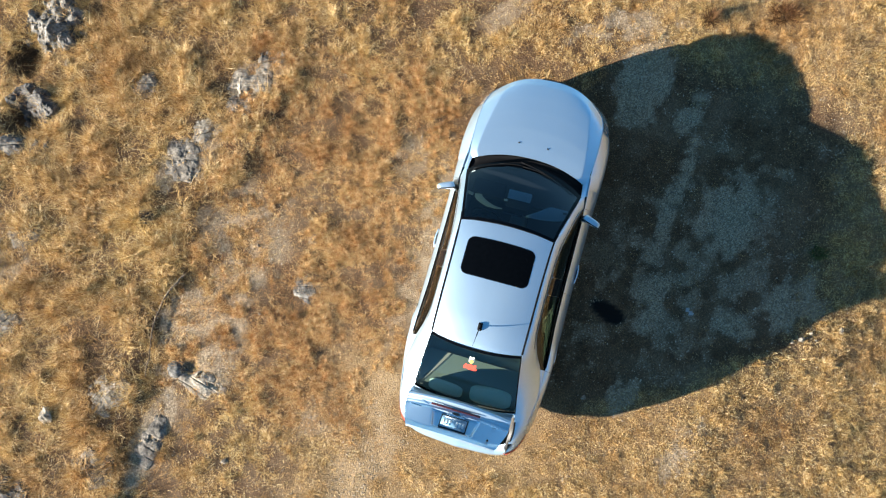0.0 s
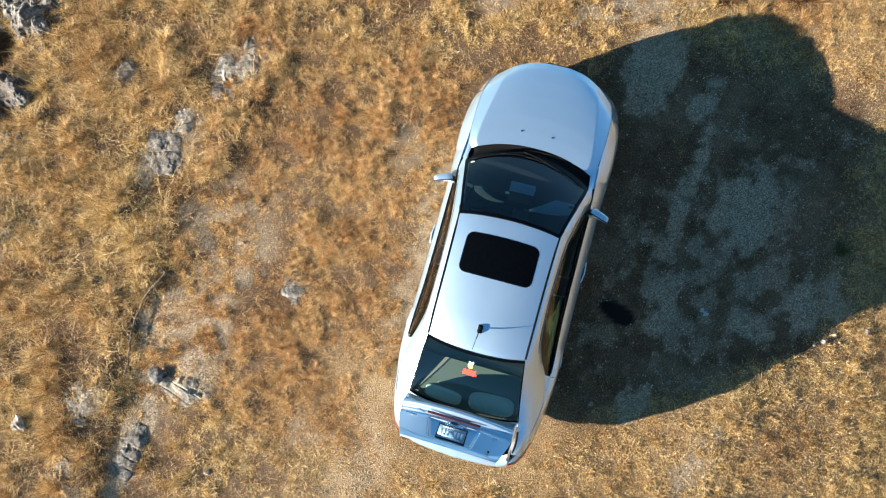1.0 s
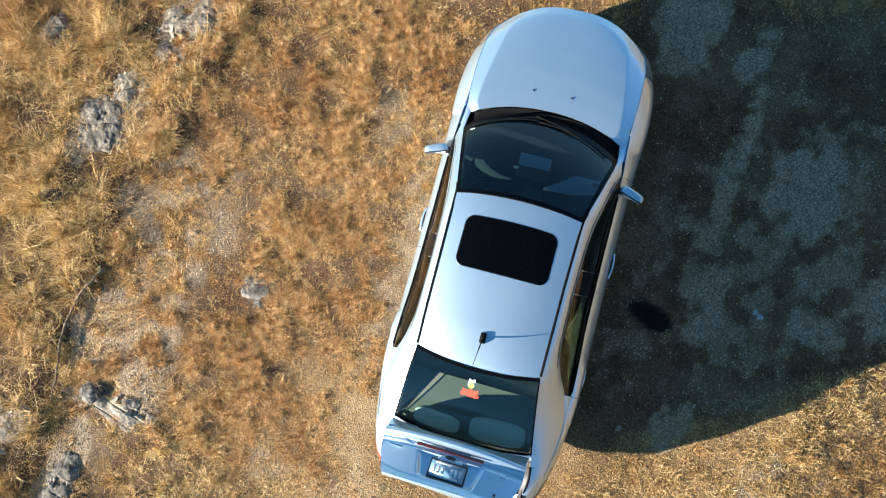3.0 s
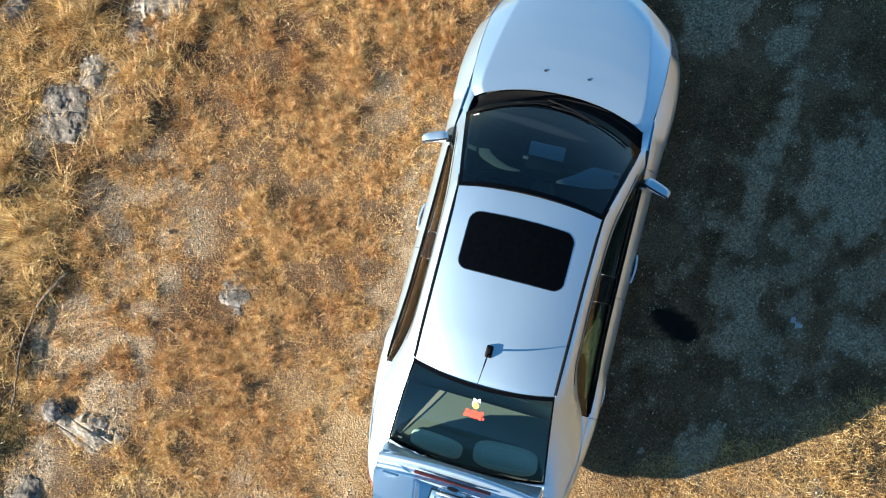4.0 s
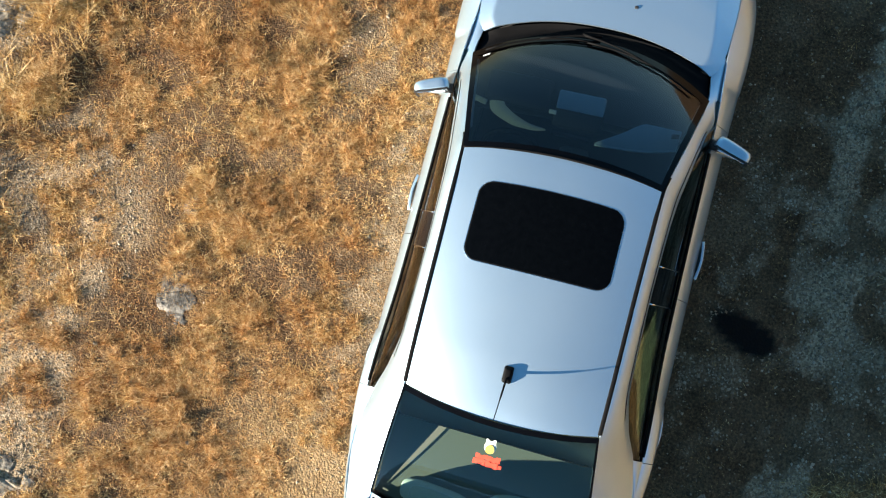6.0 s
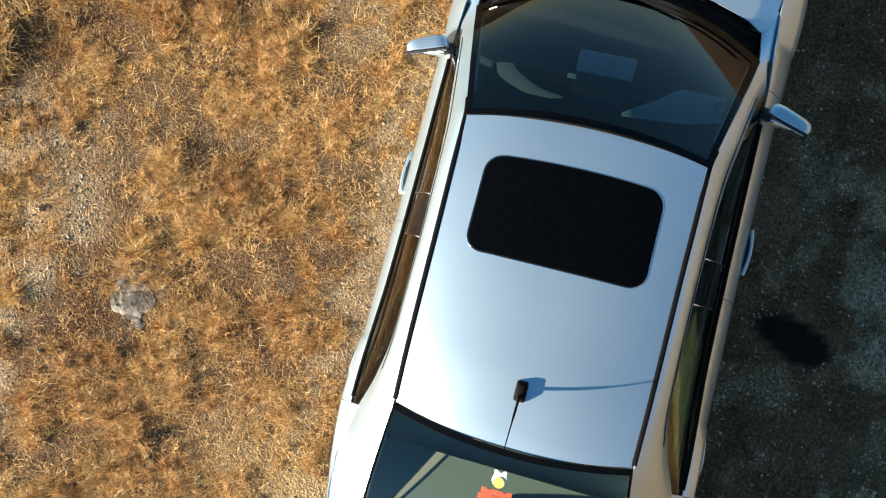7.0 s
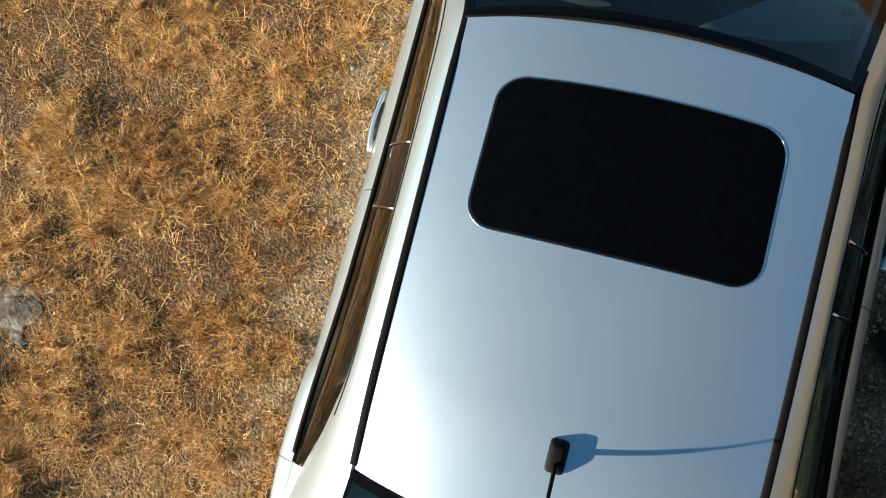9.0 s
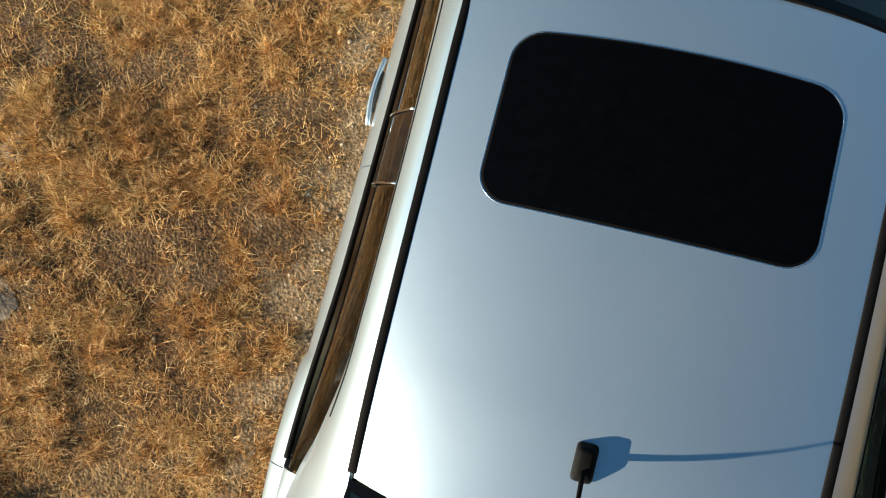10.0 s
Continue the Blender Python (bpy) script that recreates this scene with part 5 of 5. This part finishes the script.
            sheet("door_lining", np.array(g), DOOR_TRIM, inside, thick=0.012, inside=(side * 2, 0, 0.6))
    def lining(t, s):
        y = 0.13 * (1 - t) - 1.16 * t
        xe = np.interp(y, EDGE_S[::-1, 1], EDGE_S[::-1, 0]) - 0.03
        return s * xe, y, roof_z(s * xe, y) - 0.028
    plane_sheet("headlining", lining, 20, 21, BEIGE, parent=inside, thick=0.008)
    block("rear_mirror", (0.23, 0.03, 0.065), pose(0.0, 0.40, 1.27, 8, 0, 0), DASH, inside, bevel=0.014)
    # stickers on the glass
    def on_glass(fn, name, t, s, w, h, material, parent=inside, label="", lift=0.0045):
        def f(a, b):
            return fn(t + (a - 0.5) * h, s + b * w / 2)
        return plane_sheet(name, f, 4, 6, material, s0=-1, s1=1, lift=lift, parent=parent, label=label)
    on_glass(windshield, "sticker", 0.10, -0.885, 0.055, 0.018, STICKER_WHITE, label="small white sticker on the windscreen")
    red = on_glass(rear_glass, "red_sticker", 0.285, 0.0, 0.005, 0.005, STICKER_RED, label="red lettering as bars on the rear window")
    rng = random.Random(3)
    for row, (count, dt) in enumerate(((6, -0.022), (7, 0.020))):
        for k in range(count):
            x = (k - (count - 1) / 2) * 0.040 + 0.006 * row
            on_glass(rear_glass, "red_bar", 0.300 + dt + rng.uniform(-0.006, 0.006), x, rng.uniform(0.030, 0.046), rng.uniform(0.026, 0.048), STICKER_RED, red)
    rings = np.linspace(0.02, 1, 5)[:, None]
    th = np.linspace(0, 2 * np.pi, 65)[None]
    ears = 1 + 0.55 * np.exp(-((th - 4.15) / 0.26) ** 2) + 0.55 * np.exp(-((th - 5.15) / 0.26) ** 2)
    for name, material, k, shift, lift in (("sticker_edge", STICKER_WHITE, ears * 0.9, 0.0, 0.0045), ("sticker_field", STICKER_YELLOW, 0.66, 0.012, 0.0105)):
        t = 0.190 + shift + 0.050 * k * rings * np.sin(th)
        q = 0.066 * k * rings * np.cos(th)
        g = np.stack(rear_glass(t, q), -1) + np.array([0, -lift * 0.4, lift])
        sheet(name, g, material, inside, "plain yellow patch on the rear window" if shift else "plain white sticker on the rear window", inside=(0, -1.0, 0.5))


build_shell()
for _side in (1, -1):
    side_glass(_side)
    door_mirror(_side)
build_lamps()
for _x in (-0.775, 0.775):
    for _y in WHEEL_Y:
        build_wheel(_x, _y)
build_lid()
build_boot()
build_antenna()
build_interior()

# ---------------------------------------------------------------- stones and scraps on the ground
def ground_z(x, y):
    return float(height(np.array([x], float), np.array([y], float))[0])


def rock(x, y, size, material, label, seed, group="", turn=0, sink=0.3, cuts=11, name="rock", fine=0.16):
    """A broken stone: a ball cut by random planes, roughened, half sunk in the soil."""
    rng = random.Random(seed)
    sink = 0.40 if name == "stone_slab" or cuts > 11 else 0.46
    size = (size[0], size[1], min(size[2], 0.035)) if name == "stone_slab" else size
    bm = bmesh.new()
    bmesh.ops.create_icosphere(bm, subdivisions=3, radius=1.0)
    planes = []
    for _ in range(cuts):
        d = Vector((rng.uniform(-1, 1), rng.uniform(-1, 1), rng.uniform(-0.3, 1.2))).normalized()
        planes.append((d, rng.uniform(0.5, 0.86)))
    off = Vector((seed * 3.1, seed * 1.7, 0))
    for v in bm.verts:
        c = v.co.copy()
        for d, k in planes:
            over = c.dot(d) - k
            if over > 0:
                c -= d * over * 0.92
        c *= 1 + fine * 1.5 * noise.fractal(c * 2.2 + off, 0.8, 2.0, 4) + fine * 1.0 * noise.noise(c * 7 + off)
        v.co = c
    top = size[2]
    bm.transform(pose(x, y, ground_z(x, y) + top * (0.55 - sink), rng.uniform(-8, 8), rng.uniform(-8, 8), turn) @ Matrix.Diagonal((size[0] / 2, size[1] / 2, top, 1)))
    for f in bm.faces:
        f.smooth = False
    ob = part(name, bm, material)
    return tagged(ob, label, "rock", group)


def rock_cluster(x, y, spread, count, sizes, material, label, seed, group):
    rng = random.Random(seed)
    for k in range(count):
        a, r = rng.uniform(0, 6.28), spread * math.sqrt(rng.random())
        s = rng.uniform(*sizes)
        rock(x + r * math.cos(a), y + r * 0.7 * math.sin(a), (s, s * rng.uniform(0.6, 0.95), s * rng.uniform(0.25, 0.42)), material, label, seed * 50 + k, group, turn=rng.uniform(0, 360), fine=0.34, cuts=16)


def outcrop(x, y, a, b, turn, high, material, label, seed, rough=0.35, layer=0.16, soil=0.23, name="rock_outcrop"):
    """Bedrock that breaks through the soil: worn layers with open joints, ragged where the soil covers it."""
    n = 76
    u, v = np.meshgrid(np.linspace(-1.35, 1.35, n), np.linspace(-1.35, 1.35, n), indexing="ij")
    c, q = math.cos(radians(turn)), math.sin(radians(turn))
    X, Y = x + u * a * c - v * b * q, y + u * a * q + v * b * c
    rag = np.hypot(u, v) + 1.5 * (wave(X, Y, 0.20, seed, 5) - 0.5) + 3.0 * np.clip(np.hypot(u, v) - 0.95, 0, 1)
    body = np.clip((1.0 - rag) * 1.5, 0, 1) * np.clip((wave(X, Y, 0.15, seed + 21, 4) - soil) * 7, 0, 1)
    bed = (v * b + 0.10 * (wave(X, Y, 0.5, seed + 5, 2) - 0.5)) / layer
    own = lattice(np.floor(bed), np.floor(bed) * 0, seed + 9)
    open_joint = lattice(np.round(bed), np.round(bed) * 0, seed + 11) > 0.35
    joint = open_joint * np.exp(-((bed - np.round(bed)) * layer / 0.010) ** 2)
    cross = (u * a + 0.2 * (wave(X, Y, 0.4, seed + 7, 3) - 0.5) + own * 0.5) / (layer * 3.0)
    block_own = lattice(np.floor(bed + 50), np.floor(cross + 50), seed + 13)
    lumps, chips = wave(X, Y, 0.25, seed + 3, 4), np.abs(wave(X, Y, 0.10, seed + 4, 4) - 0.5)
    rise = 0.62 * high * ((0.30 + 0.35 * own + 0.25 * block_own) * (1 - rough) + rough * 1.6 * lumps) + 0.022 * (chips - 0.1) - joint * min(0.02, high * 0.3)
    Z = height(X, Y) + body * (rise + 0.012) - 0.05 * (1 - np.clip(body * 4, 0, 1))
    idx = np.arange(n * n).reshape(n, n)
    f = np.stack([idx[:-1, :-1], idx[1:, :-1], idx[1:, 1:], idx[:-1, 1:]], -1).reshape(-1, 4)
    f = f[(body.ravel()[f] > 0).any(1)]
    used, flat = np.unique(f, return_inverse=True)
    me = bpy.data.meshes.new(name)
    me.from_pydata(np.stack([X, Y, Z], -1).reshape(-1, 3)[used].tolist(), [], flat.reshape(f.shape).tolist())
    me.update()
    return tagged(part(name, me, material), label, "rock")


outcrop(-7.34, 1.58, 0.56, 0.44, 30, 0.34, ROCK_HEAP, "rough dark grey bedrock above a hollow in grass", 201, rough=0.75, layer=0.16, soil=0.1)
outcrop(-7.30, 0.42, 0.44, 0.30, 15, 0.30, ROCK_DARK, "dark pitted bedrock above a hollow in grass", 202, rough=0.75, layer=0.15, soil=0.1)
outcrop(-7.45, -0.28, 0.46, 0.20, 20, 0.12, ROCK_HEAP, "low grey bedrock half covered by dry grass", 203, rough=0.6)
rock_cluster(-7.15, 1.35, 0.50, 9, (0.06, 0.18), ROCK_HEAP, "rough dark grey rock beside bedrock in dry grass", 1, "rock heap")
rock_cluster(-7.20, 0.05, 0.45, 8, (0.06, 0.16), ROCK_HEAP, "dark weathered rock half buried in dry grass", 2, "low rock heap")
outcrop(-4.16, 1.42, 0.40, 0.30, 22, 0.07, ROCK_PALE, "pale layered bedrock with straight dark joints in grass", 211, rough=0.3, layer=0.13)
outcrop(-4.02, 1.84, 0.26, 0.20, 30, 0.07, ROCK_GREY, "grey layered bedrock with straight joints", 212, rough=0.4)
outcrop(-4.26, 1.06, 0.24, 0.20, 20, 0.05, ROCK_GREY, "low grey bedrock sunk in soil", 213, rough=0.5)
outcrop(-4.60, 0.62, 0.30, 0.22, 25, 0.075, ROCK_PALE, "pale layered bedrock edged by dry grass", 214, rough=0.3, layer=0.12)
outcrop(-4.80, 0.18, 0.30, 0.40, 12, 0.05, ROCK_GREY, "broad grey bedrock level with the soil", 215, rough=0.75, layer=0.26, soil=0.28)
outcrop(-5.66, 1.08, 0.24, 0.28, 20, 0.09, ROCK_GREY, "small grey bedrock knob in tall dry grass", 216, rough=0.7)
outcrop(-5.13, -0.74, 0.20, 0.20, 30, 0.07, ROCK_DARK, "dark grey bedrock in a gap of the grass", 217, rough=0.7)
outcrop(-3.62, -2.70, 0.42, 0.20, -14, 0.055, ROCK_PALE, "broad pale broken bedrock beside bare gravel", 218, rough=0.45, layer=0.13)
outcrop(-4.02, -2.62, 0.15, 0.13, 20, 0.08, ROCK_HEAP, "grey broken bedrock beside bare gravel", 219, rough=0.6)
outcrop(-4.82, -3.22, 0.34, 0.30, 18, 0.06, ROCK_PALE, "flat square pale bedrock in grass", 220, rough=0.25, layer=0.22)
rock(-5.63, -3.75, (0.22, 0.26, 0.12), ROCK_PALE, "small rounded pale stone in grass", 21, turn=20)
outcrop(-4.76, -4.25, 0.38, 0.34, 25, 0.08, ROCK_GREY, "grey bedrock beside the gravel strip", 221, rough=0.6)
outcrop(-4.10, -3.72, 0.20, 0.50, -12, 0.05, ROCK_GREY, "long grey bedrock along the gravel strip", 222, rough=0.5)
outcrop(-5.80, -4.85, 0.28, 0.20, 10, 0.12, ROCK_DARK, "dark rough bedrock in dry grass", 223, rough=0.7)
outcrop(-2.58, -1.07, 0.20, 0.25, 10, 0.030, ROCK_HEAP, "low gritty grey stone among dry grass", 224, rough=0.8, soil=0.22)
outcrop(-2.66, -0.42, 0.10, 0.08, 40, 0.020, ROCK_GREY, "small flat grey stone among dry grass", 225, rough=0.6)
outcrop(-6.66, -2.70, 0.28, 0.20, 40, 0.06, ROCK_GREY, "grey stone half hidden by grass", 226, rough=0.5)
outcrop(-6.82, -1.45, 0.34, 0.24, 40, 0.05, ROCK_GREY, "low grey bedrock among sparse grass", 227, rough=0.6)
rock(-3.00, -3.62, (0.12, 0.09, 0.05), ROCK_PALE, "small pale stone on dry soil", 25, turn=30)
rock(1.35, -1.48, (0.075, 0.06, 0.04), ROCK_PALE, "small pale pebble on shaded gravel", 27, turn=15)
for _k, (_x, _y, _s) in enumerate(((3.80, -0.03, 0.10), (3.70, -0.10, 0.06), (3.90, 0.07, 0.07), (4.25, 0.20, 0.11), (3.62, 0.02, 0.05), (3.98, 0.0, 0.05))):
    rock(_x, _y, (_s, _s * 0.75, _s * 0.5), ROCK_PALE, "small whitish stone on the field", 40 + _k, "white stones", turn=40 * _k)
for _k, (_x, _y, _s) in enumerate(((-1.30, -0.33, 0.03), (-1.22, 0.35, 0.03), (-1.42, -0.9, 0.025), (-2.9, 0.5, 0.05), (-3.4, -0.7, 0.06), (-3.1, -1.6, 0.05), (-2.2, -2.1, 0.05), (-1.6, 1.3, 0.05))):
    rock(_x, _y, (_s, _s * 0.8, _s * 0.6), ROCK_PALE, "loose pale pebble in dry grass", 60 + _k, "loose pebbles", turn=70 * _k)


def scrap():
    """A torn bit of pale plastic, crumpled."""
    bm = bmesh.new()
    bmesh.ops.create_grid(bm, x_segments=14, y_segments=10, size=0.5)
    for v in bm.verts:
        x, y = v.co.x, v.co.y
        v.co = Vector((x * 0.10 + 0.024 * y, y * 0.055 + 0.02 * math.sin(x * 7), 0.012 * noise.noise(Vector((x * 5, y * 5, 3))) + 0.014))
    bmesh.ops.delete(bm, geom=[f for f in bm.faces if noise.noise(f.calc_center_median() * 22) > 0.22], context="FACES")
    bm.transform(pose(2.36, -0.07, ground_z(2.36, -0.07) + 0.006, 0, 0, -50))
    ob = part("plastic_scrap", bm, SCRAP)
    mod = ob.modifiers.new("thickness", "SOLIDIFY")
    mod.thickness = 0.002
    return tagged(ob, "crumpled greyish plastic scrap on shaded gravel", "litter")


scrap()


def branch():
    """A dry stem along the edge of the gravel, with side twigs."""
    rng = random.Random(8)
    line = curve_through([(-4.25, -1.33), (-4.36, -1.50), (-4.47, -1.85), (-4.50, -2.20), (-4.44, -2.50), (-4.40, -2.85)], 26)
    pts = [(x + rng.uniform(-0.012, 0.012), y, ground_z(x, y) + 0.06 + rng.uniform(0, 0.012)) for x, y in line]
    b = tube("dry_branch", pts, [0.017 - 0.010 * k / 25 for k in range(26)], DRY_WOOD, sides=7)
    tagged(b, "thin dry brown branch along the gravel edge", "branch")
    for k in (3, 7, 11, 16, 20):
        p = Vector(pts[k])
        d = Vector((rng.uniform(-0.16, 0.16), rng.uniform(-0.1, 0.1), rng.uniform(0.02, 0.06)))
        tube("twig", [tuple(p), tuple(p + d * 0.5), tuple(p + d + Vector((0, 0, -0.02)))], [0.005, 0.004, 0.002], DRY_WOOD, b, sides=5)


branch()


def tuft(x, y, count, length, spread, material, label, seed, width=0.0032):
    """One standing clump of blades."""
    rng = np.random.default_rng(seed)
    a, r = rng.uniform(0, 6.28, count), spread * np.sqrt(rng.random(count))
    px, py = x + r * np.cos(a), y + r * np.sin(a)
    lean = np.clip(0.25 + r / spread * 0.8 + rng.normal(0, 0.2, count), 0.05, 1.4)
    me = blades_mesh("grass_tuft", px, py, length * rng.uniform(0.5, 1.2, count), width * rng.uniform(0.7, 1.3, count), lean, a + rng.normal(0, 1.3, count), np.abs(rng.normal(0.4, 0.3, count)), seed)
    return tagged(part("grass_tuft", me, material), label, "grass")


STRAW = make_grass("pale_straw", [(0.0, (0.34, 0.19, 0.07)), (0.5, (0.62, 0.42, 0.19)), (1.0, (0.84, 0.68, 0.38))])
WEED = make_grass("dull_green_leaf", [(0.0, (0.05, 0.06, 0.02)), (0.5, (0.10, 0.12, 0.04)), (1.0, (0.20, 0.20, 0.08))])
DARK_STEM = make_grass("dark_dry_stem", [(0.0, (0.03, 0.015, 0.008)), (0.5, (0.10, 0.05, 0.02)), (1.0, (0.20, 0.11, 0.05))])


# ---------------------------------------------------------------- loose cover of the ground
tuft(-2.01, -0.53, 120, 0.13, 0.07, STRAW, "pale straw-coloured standing grass tuft", 31)
tuft(-4.06, 0.18, 420, 0.22, 0.14, STRAW, "tall pale grass tuft at the gravel edge", 32)
tuft(-1.70, -0.35, 110, 0.12, 0.05, STRAW, "small pale grass tuft", 33)
tuft(3.75, 1.08, 160, 0.10, 0.08, WEED, "dull green weed on shaded ground", 34, 0.006)
tuft(1.71, 3.75, 150, 0.22, 0.07, DARK_STEM, "dark brown dry weed standing in grass", 35, 0.006)
tuft(2.59, 4.01, 200, 0.24, 0.12, DARK_STEM, "dark brown dry weed clump", 36, 0.006)
tagged(part("dry_grass", build_grass(310000, (-4.3, -0.75, -2.9, 2.2), 5, 0.066, 0.0024, 0.11, 0.48), GRASS), "tangled golden-brown dry grass covering the field", "grass", kind="stuff")
tagged(part("dry_grass", build_grass(1180000, (-8.8, 5.8, -5.3, 5.0), 9, 0.100, 0.0056, 0.22, 0.38, True), FIELD), "straw-coloured dry grass tufts over stony soil", "grass", kind="stuff")
tagged(part("dry_stalks", build_grass(6000, (-4.6, -0.8, -3.0, 2.4), 15, 0.17, 0.0022, 0.3, 1.0), STRAW), "long loose straw stalks lying across the grass", "grass", kind="stuff")
tagged(part("dry_grass", build_grass(70000, (-22, 19, -18, 18), 19, 0.22, 0.016, 0.6, 0.3, True), FIELD), "dry grass of the wider field", "grass", kind="stuff")
build_pebbles(56000, 3)
